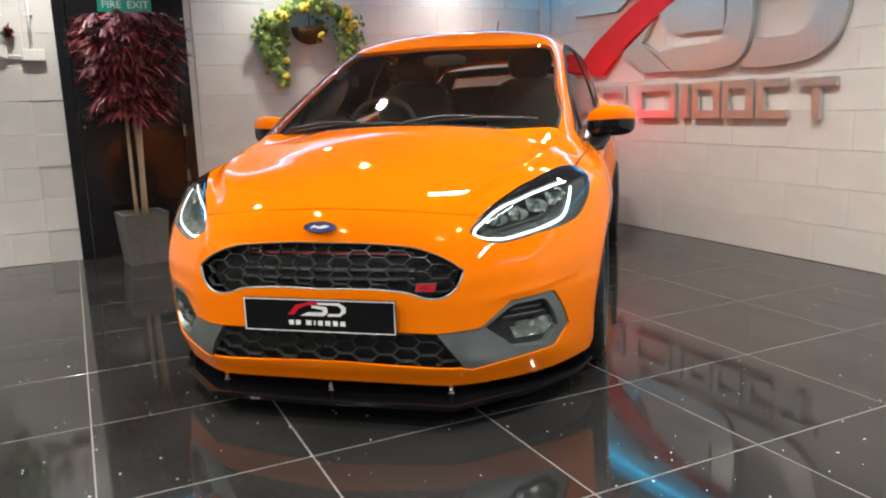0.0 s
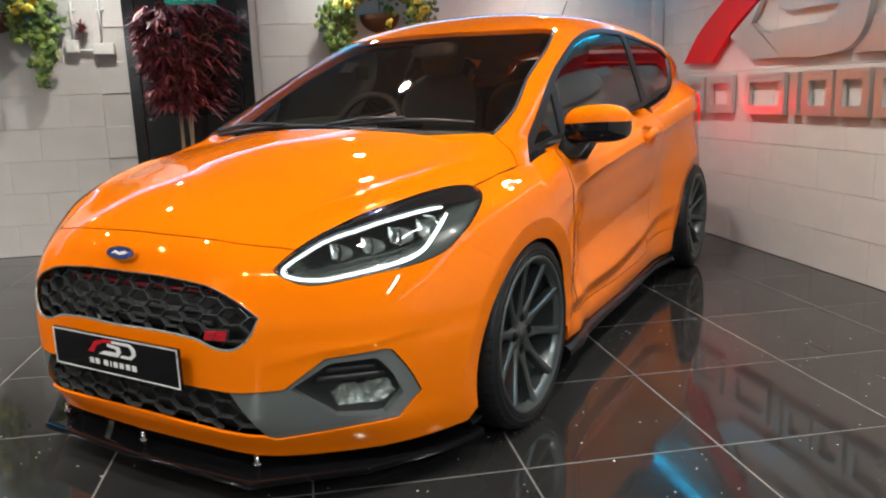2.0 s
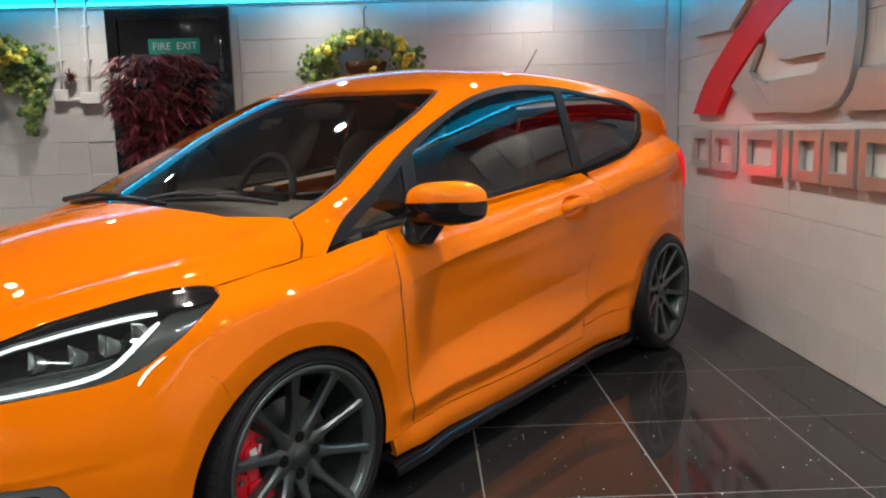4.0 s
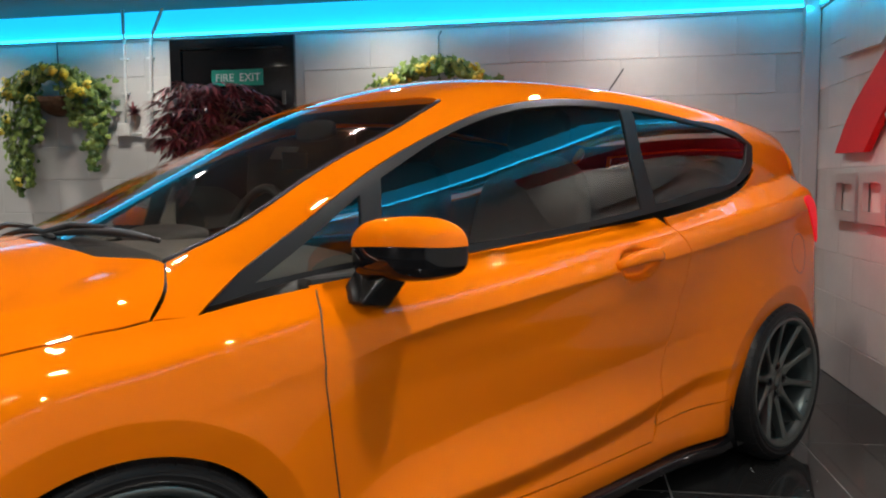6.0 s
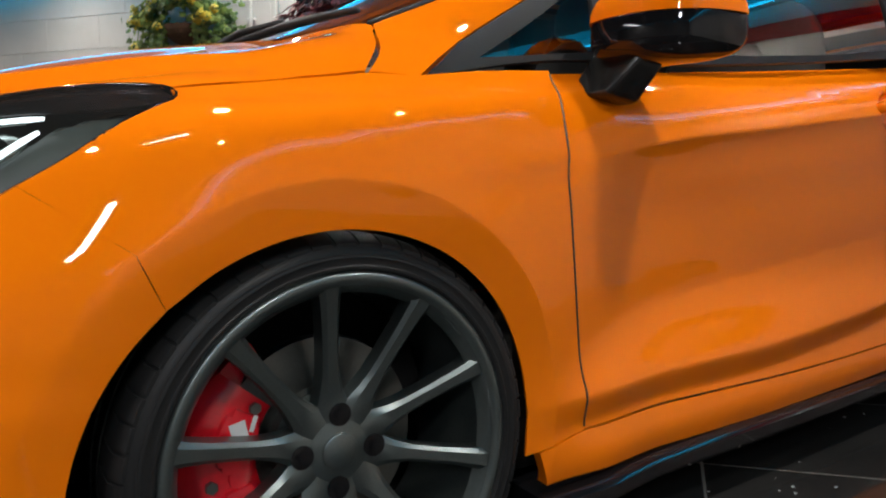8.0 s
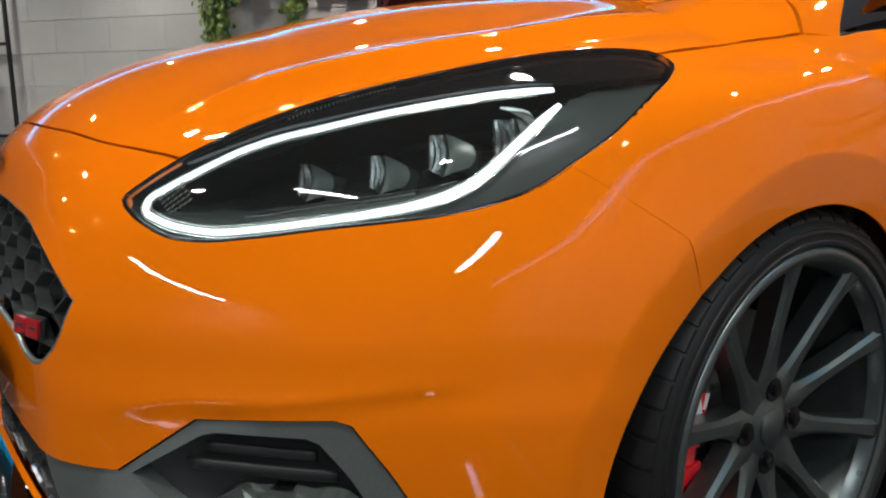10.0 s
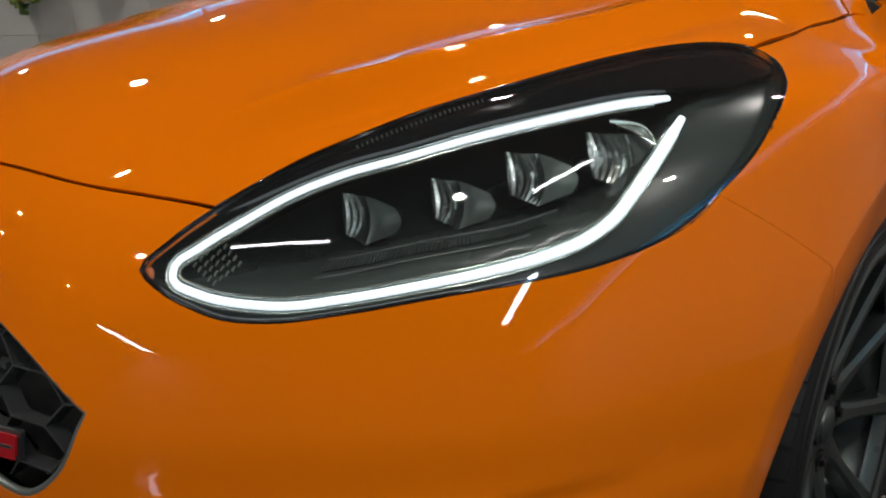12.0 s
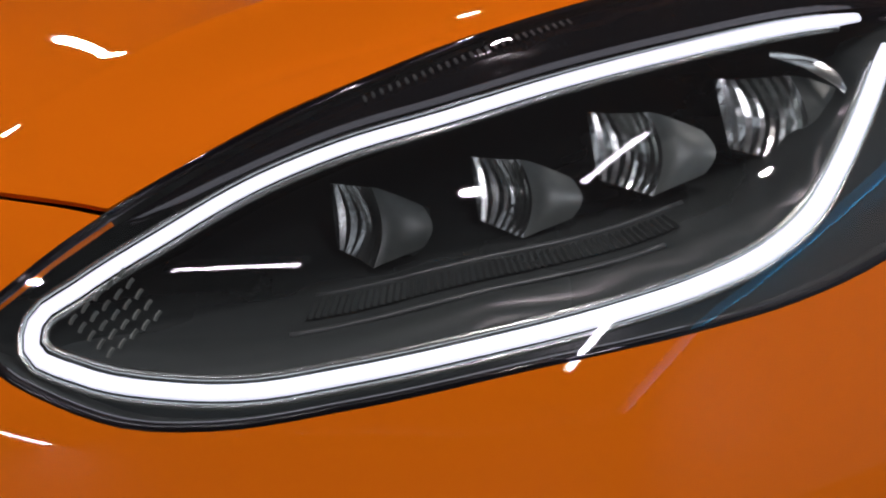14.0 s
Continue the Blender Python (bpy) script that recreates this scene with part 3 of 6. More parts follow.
# shared edges: bonnet to wing, wing to bumper
wing_top = [(-0.06, 0.808), (-0.01, 0.815), (0.05, 0.822), (0.100, 0.829)]
edge_bonnet = lay(side_map, wing_top, f_car)[0]
join = [to_side(edge_rear)[-1], (-0.243, 0.598)]
edge_join = lay(side_map, [(join[0][0] + (join[1][0] - join[0][0]) * k / 6, join[0][1] + (join[1][1] - join[0][1]) * k / 6) for k in range(7)], f_body)[0]
# bonnet, bumper, wings, doors, quarters, roof
seam = trace([(0, -0.748), (0.11, -0.745), (0.25, -0.731), (0.38, -0.705), to_top(edge_top)[0]], 0.03, closed=False)
seam_p = lay(top_map, seam, f_body)[0]
bonnet = whole([tuple(p) for p in seam[:-1]] + hard(to_top(edge_top)) + hard(to_top(edge_bonnet)) + [(0.733, 0.144), (0.662, 0.176, 1),
                (0.46, 0.120), (0.25, 0.070), (0, 0.045)])
panel("bonnet", PAINT, car, top_map, f_car, bonnet, both=False, lip=0.004, step=0.014, gap=0.0030, lines=[[(s * (float(ridge(y)) + d), y) for y in np.arange(-0.73, 0.14, 0.03)] for s in (1, -1) for d in (-0.007, 0.0, 0.007, 0.037, 0.053)])

grille_half = [(0, 0.618), (13, 0.612), (20.4, 0.597), (24.8, 0.567), (28.0, 0.528, 1), (26.2, 0.472), (24.0, 0.445), (20.5, 0.442), (17.5, 0.459), (13, 0.468), (0, 0.470)]
mouth_half = [(0, 0.336), (22, 0.330, 1), (30.8, 0.339, 1), (37, 0.412, 1), (46.2, 0.424, 1), (47.3, 0.419, 1), (49.8, 0.36), (52, 0.289, 1), (51.6, 0.280, 1), (48, 0.222, 1), (39.5, 0.211), (29, 0.194, 1), (27, 0.205, 1), (14, 0.217), (0, 0.228)]
bumper = whole(to_nose(seam_p[:-1]) + hard(to_nose(edge_low[::-1])) + hard(to_nose(edge_join[1:])) + hard(to_nose(arch_front)) + [(61.2, 0.158, 1), (54, 0.147), (45, 0.137), (36, 0.135), (26, 0.139), (14, 0.146), (0, 0.150)])
panel("front_bumper", PAINT, car, nose_map, f_body, bumper, holes=(whole(grille_half), whole(mouth_half)), both=False, lip=0.008, step=0.014, gap=0.0, lines=[[(s * a, float(bumper_fold(a)) + d) for a in np.arange(24, 56, 2.0)] for s in (1, -1) for d in (0.006, -0.006, -0.022)])

wing = hard(to_side(edge_rear[::-1])) + hard(wing_top) + [(0.184, 0.830, 1), (0.30, 0.845), (0.463, 0.858, 1),
        (0.436, 0.78), (0.429, 0.669), (0.446, 0.53), (0.470, 0.381), (0.484, 0.243, 1), (0.36, 0.232, 1)] + hard(arch(AXLE_F, -8, 131, 11)) + hard(to_side(edge_join[:0:-1]))
lips = {axle: [arch(axle, -8, 188, 40, LIP_R + d, 0.285) for d in (-0.010, -0.003, 0.004, 0.012)] for axle in (AXLE_F, AXLE_R)}
panel("front_wing", PAINT, car, side_map, f_car, wing, lip=0.004, step=0.012, gap=0.0004, lines=lips[AXLE_F])
for s in (1, -1):
    part("wing_flange", tube(bmesh.new(), [(s * (p[0] - 0.0078), p[1], p[2]) for p in edge_join[2:-1]], 0.0062, 10), PAINT, car, smooth=True)

creases = [[(y, curve(y) + d) for y in np.arange(a, b, 0.05)] for curve, d, a, b in ((waist, 0.006, 0.4, 2.9), (waist, -0.003, 0.4, 2.9), (waist, -0.016, 0.4, 2.9), (fold_low, 0.005, 0.4, 1.9), (fold_low, -0.005, 0.4, 1.9), (fold_low, -0.047, 0.4, 1.85), (fold_low, -0.059, 0.4, 1.85), (fold_top, 0.007, 0.45, 1.85), (fold_top, -0.008, 0.45, 1.85))]
door = [(0.463, 0.858, 1), (0.92, 0.893), (1.4, 0.93), (1.80, 0.962, 1), (1.855, 0.85), (1.84, 0.66), (1.79, 0.45), (1.745, 0.27), (1.72, 0.229, 1), (1.27, 0.227), (0.80, 0.236), (0.484, 0.243, 1),
        (0.470, 0.381), (0.446, 0.53), (0.429, 0.669), (0.436, 0.78)]
doors = panel("door", PAINT, car, side_map, f_body, door, lip=0.004, step=0.0115, gap=0.0026, lines=creases)

quarter = [(1.80, 0.962, 1), (2.06, 0.993), (2.30, 1.035), (2.42, 1.075), (2.50, 1.12, 1), (2.97, 1.13, 1), (2.98, 1.0, 1), (2.985, 0.86), (2.99, 0.75, 1), (2.99, 0.5), (2.93, 0.25, 1), (2.84, 0.23, 1)] + \
          [(*p, 1) if k in (0, 10) else p for k, p in enumerate(arch(AXLE_R, -8, 188, 11, 0.322, 0.272))] + [(2.13, 0.30, 1), (1.76, 0.272, 1), (1.79, 0.45), (1.84, 0.66), (1.855, 0.85)]
panel("rear_quarter", PAINT, car, side_map, f_car, quarter, lip=0.006, step=0.013, gap=0.0014, lines=creases + lips[AXLE_R])

shell = over([(0.905, 90), (0.908, 76), (0.918, 58), (0.945, 48), (1.005, 40.0, 1), (0.86, 34.2), (0.587, 24), (0.323, 11.8), (0.176, 6.5, 1), (0.147, 2.0), (0.102, -1.5, 1),
              (0.186, -1.7, 1), (0.29, 3.2), (0.47, 11.5), (0.715, 23), (0.93, 30.6), (1.10, 35.4), (1.40, 40.2), (1.78, 40.2), (2.13, 36.8), (2.50, 33), (2.565, 30.0, 1), (2.50, 23, 1), (2.52, 20.0, 1), (2.95, 22.5, 1),
              (2.99, 40, 1), (3.02, 60), (3.03, 90)])
panel("roof_shell", PAINT, car, cabin_map, f_car, shell, both=False, lip=0.02)
hatch_o = whole([(0, 1.30), (0.50, 1.28, 1), (0.62, 1.10), (0.66, 0.9), (0.68, 0.6), (0.66, 0.25, 1), (0, 0.22)])
rear_pane = whole([(0, 1.245), (0.44, 1.225, 1), (0.53, 1.05, 1), (0.50, 1.00), (0, 0.985)])
hatch = panel("rear_hatch", PAINT, car, rear_map, f_car, hatch_o, holes=(rear_pane,), both=False, lip=0.02)[0]
finish("hatch_lining", panel_mesh("hatch_lining", rear_map, f_car, hatch_o, holes=(rear_pane,), lip=0.0, inset=0.03, step=0.03), CABIN_DARK, hatch, "dark inner lining", False)
finish("rear_window", panel_mesh("rear_window", rear_map, f_car, rear_pane, lip=0.0, inset=0.004, step=0.03), TINT, hatch, "dark tinted rear window", False).visible_shadow = False
for o in ([(2.52, 24, 1), (2.90, 24, 1), (2.90, 42, 1), (2.52, 40, 1)], [(1.85, -12, 1), (2.90, -12, 1), (2.90, 24, 1), (2.52, 21, 1), (2.36, 16), (2.06, 11), (1.85, 8, 1)]):
    panel("side_lining", CABIN_DARK, car, cabin_map, f_cabin, o, label="dark inner lining", lip=0.0, inset=0.03, step=0.03)

sill = [(0.37, 0.230, 1), (0.484, 0.242, 1), (0.80, 0.235), (1.27, 0.226), (1.715, 0.228, 1), (1.757, 0.2705, 1), (2.135, 0.2985, 1), (2.16, 0.235, 1), (2.19, 0.165, 1), (1.4, 0.152), (0.83, 0.152), (0.39, 0.168, 1)]
shut = spline((0.243, 0.484), (0.381, 0.470), (0.53, 0.446), (0.60, 0.4365), (0.669, 0.4295), (0.78, 0.436), (0.82, 0.447), (0.858, 0.463))
for s in (1, -1):
    q, nq = lay(side_map, [(float(shut(z)), z) for z in np.arange(0.25, 0.857, 0.012)], f_car)
    # the gap's shade is drawn as a thin dark strip on the surface
    part("door_seal", tube(bmesh.new(), [(s * v[0], v[1], v[2]) for v in q], 0.0021, 6), SATIN_BLACK, doors[0 if s > 0 else 1], "dark strip put in for the shade of the shut line", smooth=True)
panel("sill", PAINT, car, side_map, f_body, sill, lip=0.02, step=0.013, gap=0.0008)

# glass and its dark frames
frame_side = [(0.182, -1.7, 1), (0.449, 2.0), (0.915, 4.0), (1.40, 7.2), (1.70, 9.6), (2.06, 13.2), (2.39, 18.6), (2.50, 22.8), (2.565, 30.0, 1), (2.50, 33), (2.13, 36.8), (1.78, 40.2), (1.40, 40.2), (1.10, 35.4), (0.93, 30.6), (0.715, 23), (0.47, 11.5), (0.29, 3.2)]
pane_front = [(0.335, 1.9, 1), (0.457, 7.5), (0.634, 16.6, 1), (0.607, 4.3, 1)]
pane_door = [(0.705, 20.0, 1), (0.904, 28.0), (1.171, 35.1), (1.436, 38.2), (1.742, 38.2, 1), (1.70, 24.5), (1.685, 11.0, 1), (1.3, 7.7), (0.932, 5.6), (0.66, 4.4, 1)]
pane_rear = [(1.805, 38.0, 1), (2.147, 35.4), (2.42, 32.6), (2.525, 30.6, 1), (2.45, 23.8, 1), (2.36, 19.6), (2.03, 15.2), (1.765, 11.8, 1), (1.765, 24.5)]
panel("window_frame", TRIM_GREY, car, cabin_map, f_cabin, frame_side, holes=(pane_front, pane_door, pane_rear), label="satin dark grey window surround", lip=0.012, gap=0.0, inset=-0.0015)
for nm, o in (("front_quarter_window", pane_front), ("door_window", pane_door), ("rear_quarter_window", pane_rear)):
    for g_ob in panel(nm, TINT, car, cabin_map, f_cabin, o, label="dark tinted glass", lip=0.0, gap=-0.002, inset=0.004):
        g_ob.visible_shadow = False
screen = over([(0.07, 90), (0.075, 40), (0.085, 21), (0.106, 11.3), (0.135, 8.2), (0.172, 6.5, 1), (0.323, 11.9), (0.587, 24.1), (0.86, 34.3), (1.003, 40.1, 1), (0.945, 48), (0.918, 58), (0.908, 76), (0.904, 90)])
for g_ob in panel("windscreen", SCREEN, car, cabin_map, f_cabin, screen, both=False, lip=0.0, gap=0.001, inset=0.003, step=0.022):
    g_ob.visible_shadow = False
for flip in (1, -1):
    line = trace([(0.172, 6.6), (0.323, 12.0), (0.587, 24.2), (0.86, 34.4), (0.998, 40.2)], 0.03, (1, 0.0115), closed=False)
    p, nrm = lay(cabin_map, line, f_cabin, -0.001)
    p[:, 0] *= flip
    nrm[:, 0] *= flip
    part("screen_seal", tube(bmesh.new(), p, 0.006, 6, 0.6, nrm), SATIN_BLACK, car, "thin black rubber seal", smooth=True)
cowl = whole([(0, 0.030), (0.25, 0.055), (0.46, 0.105), (0.655, 0.165, 1), (0.60, 0.25, 1), (0.3, 0.20), (0, 0.16)])
panel("cowl", SATIN_BLACK, car, top_map, lambda x, y, z: f_body(x, y, z) + 0.012, cowl, both=False, lip=0.0)


# grilles: a dark backing, and a honeycomb of thin bars in front of it
def honeycomb(bm, outline, mapping, f, cell, bar, inset, deep, wide=1.45):
    sc = np.array(SCALE[mapping]) * (1 / wide, 1)
    poly = trace(outline, 0.02, sc) * sc
    lo, hi = poly.min(0), poly.max(0)
    seen = set()
    cols = int((hi[0] - lo[0]) / (1.5 * cell)) + 3
    rows = int((hi[1] - lo[1]) / (math.sqrt(3) * cell)) + 3
    edges = []
    for i in range(-cols // 2 - 1, cols // 2 + 2):
        for j in range(-1, rows):
            cx, cy = 1.5 * cell * i, lo[1] + math.sqrt(3) * cell * (j + 0.5 * (i % 2))
            ring = [(cx + cell * math.cos(math.pi / 3 * k), cy + cell * math.sin(math.pi / 3 * k)) for k in range(6)]
            for k in range(6):
                a, b = ring[k], ring[(k + 1) % 6]
                key = tuple(sorted([(round(a[0], 3), round(a[1], 3)), (round(b[0], 3), round(b[1], 3))]))
                if key not in seen:
                    seen.add(key)
                    edges.append((a, b))
    e = np.array(edges)
    mid = e.mean(1)
    e = e[within(poly, mid)]
    pa, na = lay(mapping, e[:, 0] / sc, f, inset)
    pb, nb = lay(mapping, e[:, 1] / sc, f, inset)
    for a, b, n in zip(pa, pb, na):
        d = b - a
        w = np.cross(d, n)
        w = w / (np.linalg.norm(w) + 1e-9) * bar
        t = d / np.linalg.norm(d) * bar * 0.5
        a, b = a - t, b + t
        q = [bm.verts.new(tuple(v)) for v in (a - w * 0.45, b - w * 0.45, b + w * 0.45, a + w * 0.45, a - w * 0.55 - n * deep, b - w * 0.55 - n * deep, b + w * 0.55 - n * deep, a + w * 0.55 - n * deep)]
        for idx in ((0, 1, 2, 3), (0, 4, 5, 1), (3, 2, 6, 7), (1, 5, 6, 2), (0, 3, 7, 4)):
            bm.faces.new([q[k] for k in idx])
    return bm


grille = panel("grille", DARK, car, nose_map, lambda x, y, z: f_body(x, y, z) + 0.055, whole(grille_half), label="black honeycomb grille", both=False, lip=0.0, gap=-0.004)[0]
part("honeycomb", honeycomb(bmesh.new(), whole(grille_half), nose_map, f_body, 0.0250, 0.0021, 0.014, 0.016, 1.62), MESH_GREY, grille, "dark grey honeycomb bars")
rimline = trace(whole(grille_half), 0.02, SCALE[nose_map])
p, nrm = lay(nose_map, np.concatenate([rimline, rimline[:1]]), f_body, 0.004)
part("grille_rim", tube(bmesh.new(), p, 0.0048, 8, 0.8, nrm), BEZEL, grille, "satin grey grille rim", smooth=True)
for k, zz in enumerate((0.495, 0.525, 0.575)):
    bm = bmesh.new()
    line = [(u, zz) for u in np.linspace(-19, 19, 20)]
    q, nn = lay(nose_map, line, lambda x, y, z: f_body(x, y, z), 0.045)
    part("crossbar", tube(bm, q, 0.006, 6, 1, nn), DARK_RED if k == 2 else LAMP_GREY, grille, "dark red bar behind the mesh" if k == 2 else "grey bar behind the mesh")
lower_half = [(0, 0.338), (22.4, 0.332, 1), (27.6, 0.205, 1), (14, 0.215), (0, 0.226)]
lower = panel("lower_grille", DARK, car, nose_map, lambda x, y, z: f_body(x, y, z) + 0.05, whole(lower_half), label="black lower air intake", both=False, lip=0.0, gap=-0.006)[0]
part("honeycomb", honeycomb(bmesh.new(), whole(lower_half), nose_map, f_body, 0.0265, 0.0021, 0.014, 0.016, 1.62), MESH_GREY, lower, "black honeycomb bars")

bezel_o = [(22.3, 0.3275, 1), (30.8, 0.3375, 1), (37, 0.410, 1), (46.2, 0.4222, 1), (47.1, 0.4175, 1), (49.6, 0.36), (51.8, 0.289, 1), (51.4, 0.281, 1), (48, 0.2235, 1), (39.5, 0.2125), (29, 0.1955, 1), (27.6, 0.203, 1)]
recess = [(31.8, 0.336, 1), (37.2, 0.391, 1), (38.2, 0.396, 1), (44.3, 0.399, 1), (45.1, 0.394, 1), (47, 0.355), (48.8, 0.292, 1), (48.4, 0.285, 1), (45.8, 0.242, 1), (44.8, 0.240, 1), (38.4, 0.250, 1)]
fog = [(37.6, 0.316, 1), (39.4, 0.333, 1), (46.6, 0.335, 1), (47.7, 0.303, 1), (45.4, 0.275, 1), (38.6, 0.279, 1)]
bezels = panel("fog_lamp_bezel", BEZEL, car, nose_map, f_body, bezel_o, holes=(recess,), label="satin grey fog lamp surround", lip=0.03, gap=0.001, inset=0.004)
for bz, flip in zip(bezels, (1, -1)):
    me = panel_mesh("recess", nose_map, f_body, recess, step=0.015, lip=0.0, inset=0.032, gap=-0.004, mirror=flip < 0)
    finish("recess", me, SATIN_BLACK, bz, "black plastic recess", False)
    lens = finish("fog_lamp", panel_mesh("fog_lamp", nose_map, f_body, fog, step=0.012, lip=0.02, inset=0.010, gap=0, mirror=flip < 0), LENS, bz, "clear fog lamp glass", False)
    lens.visible_shadow = False
    raw = panel_mesh("reflector", nose_map, f_body, fog, step=0.013, lip=0.0, inset=0.026, gap=0.001, mirror=flip < 0)
    rnd = random.Random(4)
    me = bpy.data.meshes.new("reflector")
    me.from_pydata([(v.co.x + flip * rnd.uniform(-0.004, 0.004), v.co.y + rnd.uniform(-0.004, 0.004), v.co.z) for v in raw.vertices], [], [tuple(p.vertices) for p in raw.polygons])
    bpy.data.meshes.remove(raw)
    finish("reflector", me, REFLECTOR, bz, "bright faceted fog lamp reflector", False)
    for zz, u0, u1 in ((0.352, 35.5, 46.0), (0.374, 37.0, 44.6)):
        q, nn = lay(nose_map, [(u, zz) for u in np.linspace(u0, u1, 9)], f_body, 0.018)
        q[:, 0] *= flip
        nn[:, 0] *= flip
        part("louvre", tube(bmesh.new(), q, 0.0075, 8, 0.5, nn), SATIN_BLACK, bz, smooth=True)

# splitter and skirts
bm = bmesh.new()
angles = np.linspace(-66, 66, 133)
edge_p, _ = lay(nose_map, [(a, 0.16) for a in angles], f_body)
LIP = [(0.0, -0.842), (0.43, -0.826), (0.66, -0.612), (0.79, -0.400), (0.835, -0.24)]      # plan of the blade's kinked front edge


def blade_reach(a):
    """How far the blade's edge lies from the nose's middle along the angle a."""
    d = (abs(math.sin(radians(a))), -math.cos(radians(a)))
    for (x0, y0), (x1, y1) in zip(LIP, LIP[1:]):
        ex, ey = x1 - x0, y1 - y0
        det = ex * d[1] - ey * d[0]
        k = (d[0] * (y0 - 0.1) - d[1] * x0) / det
        if -1e-6 <= k <= 1 + 1e-6:
            return math.hypot(x0 + ex * k, y0 + ey * k - 0.1)
    return math.hypot(LIP[-1][0], LIP[-1][1] - 0.1)


rings = []
for a, p in zip(angles, edge_p):
    d = Vector((math.sin(radians(a)), -math.cos(radians(a)), 0))
    c = Vector((0, 0.1, 0)) + d * blade_reach(a)
    rings.append([bm.verts.new(c + d * r + Vector((0, 0, z))) for r, z in ((-0.22, 0.104), (-0.030, 0.094), (-0.008, 0.098), (-0.001, 0.096), (0.0, 0.082), (-0.006, 0.075), (-0.22, 0.072))])
for a, b in zip(rings, rings[1:]):
    for k in range(7):
        bm.faces.new((a[k], a[(k + 1) % 7], b[(k + 1) % 7], b[k]))
bm.faces.new(rings[0])
bm.faces.new(rings[-1])
splitter = part("splitter", bm, GLOSS_BLACK, car, "gloss black front splitter", angle=62)
for x in (-0.40, 0.0, 0.40):
    i = int(np.argmin(abs(edge_p[:, 0] - x)))
    bm = bmesh.new()
    rod(bm, (edge_p[i][0], edge_p[i][1] + 0.004, 0.098), (edge_p[i][0], edge_p[i][1] + 0.002, 0.142), 0.006)
    rod(bm, (edge_p[i][0], edge_p[i][1] + 0.004, 0.112), (edge_p[i][0], edge_p[i][1] + 0.004, 0.120), 0.011)
    part("splitter_stay", bm, CHROME, splitter, "small chromed stay", smooth=True)
for flip in (1, -1):
    bm = bmesh.new()
    rings = []
    for y in np.linspace(0.375, 2.17, 24):
        x = float(lay(side_map, [(y, 0.165)], f_body)[0][0][0])
        rings.append([bm.verts.new((flip * v, y, z)) for v, z in ((x - 0.08, 0.155), (x - 0.004, 0.150), (x + 0.016, 0.135), (x + 0.018, 0.112), (x + 0.004, 0.098), (x - 0.08, 0.098))])
    for a, b in zip(rings, rings[1:]):
        for k in range(6):
            bm.faces.new((a[k], a[(k + 1) % 6], b[(k + 1) % 6], b[k]))
    bm.faces.new(rings[0])
    bm.faces.new(rings[-1])
    part("side_skirt", bm, GLOSS_BLACK, car, "gloss black side skirt", angle=35)

# number plate with a printed mark
plate = part("number_plate", box(bmesh.new(), (-0.26, -0.862, 0.334), (0.26, -0.852, 0.445), bevel=0.002), GLOSS_BLACK, car, "black show plate with a thin white edge")
PL = pose(0, -0.862, 0.3895, 90, 0, 0)
for lo, hi in (((-0.258, -0.0535), (0.258, -0.0505)), ((-0.258, 0.0505), (0.258, 0.0535)), ((-0.258, -0.0505), (-0.255, 0.0505)), ((0.255, -0.0505), (0.258, 0.0505))):
    part("plate_edge", box(bmesh.new(), (*lo, 0.0), (*hi, 0.0015), PL), WHITE, plate)
part("plate_mark", slab(bmesh.new(), [(-0.105, 0.002), (-0.075, 0.034), (-0.03, 0.045), (0.0, 0.046), (0.0, 0.038), (-0.04, 0.034), (-0.066, 0.022), (-0.082, 0.002)], 0.0015, PL), RED_BADGE, plate, "red sweep of the printed mark")
for o in ([(-0.06, 0.0), (0.02, 0.0), (0.035, 0.014), (0.03, 0.03), (-0.02, 0.034), (-0.02, 0.026), (0.016, 0.022), (0.018, 0.012), (-0.035, 0.011)], [(0.03, 0.0), (0.075, 0.0), (0.095, 0.014), (0.095, 0.03), (0.075, 0.044), (-0.0, 0.044), (0.0, 0.037), (0.07, 0.036), (0.08, 0.026), (0.08, 0.016), (0.07, 0.008), (0.037, 0.008)]):
    part("plate_mark", slab(bmesh.new(), o, 0.0015, PL), WHITE, plate, "white shape of the printed mark")
for x0, x1 in ((-0.12, -0.096), (-0.092, -0.068), (-0.05, -0.024), (-0.018, -0.008), (-0.002, 0.022), (0.028, 0.052), (0.058, 0.082), (0.088, 0.112)):
    part("plate_bar", box(bmesh.new(), (x0 * 0.85, -0.031, 0), (x1 * 0.85 - 0.004, -0.016, 0.0015), PL), WHITE, plate)

# badges
def oval(bm, rx, ry, depth, m, n=36):
    return slab(bm, [(rx * math.cos(2 * math.pi * k / n), ry * math.sin(2 * math.pi * k / n)) for k in range(n)], depth, m)


EMB = pose(0, -0.796, 0.664, 66, 0, 0)
badge = part("badge", oval(bmesh.new(), 0.057, 0.0190, 0.007, EMB), CHROME, car, "small blue oval badge with a chrome rim", angle=30)
part("badge_face", oval(bmesh.new(), 0.0525, 0.0165, 0.0085, EMB), BLUE, badge, "blue enamel face")
part("badge_mark", slab(bmesh.new(), [(-0.034, -0.004), (-0.02, 0.006), (0.0, 0.001), (0.018, 0.007), (0.034, 0.003), (0.02, -0.003), (0.0, -0.006), (-0.02, -0.001)], 0.0095, EMB), WHITE, badge)
q, nn = lay(nose_map, [(20.8, 0.478)], f_body, 0.012)
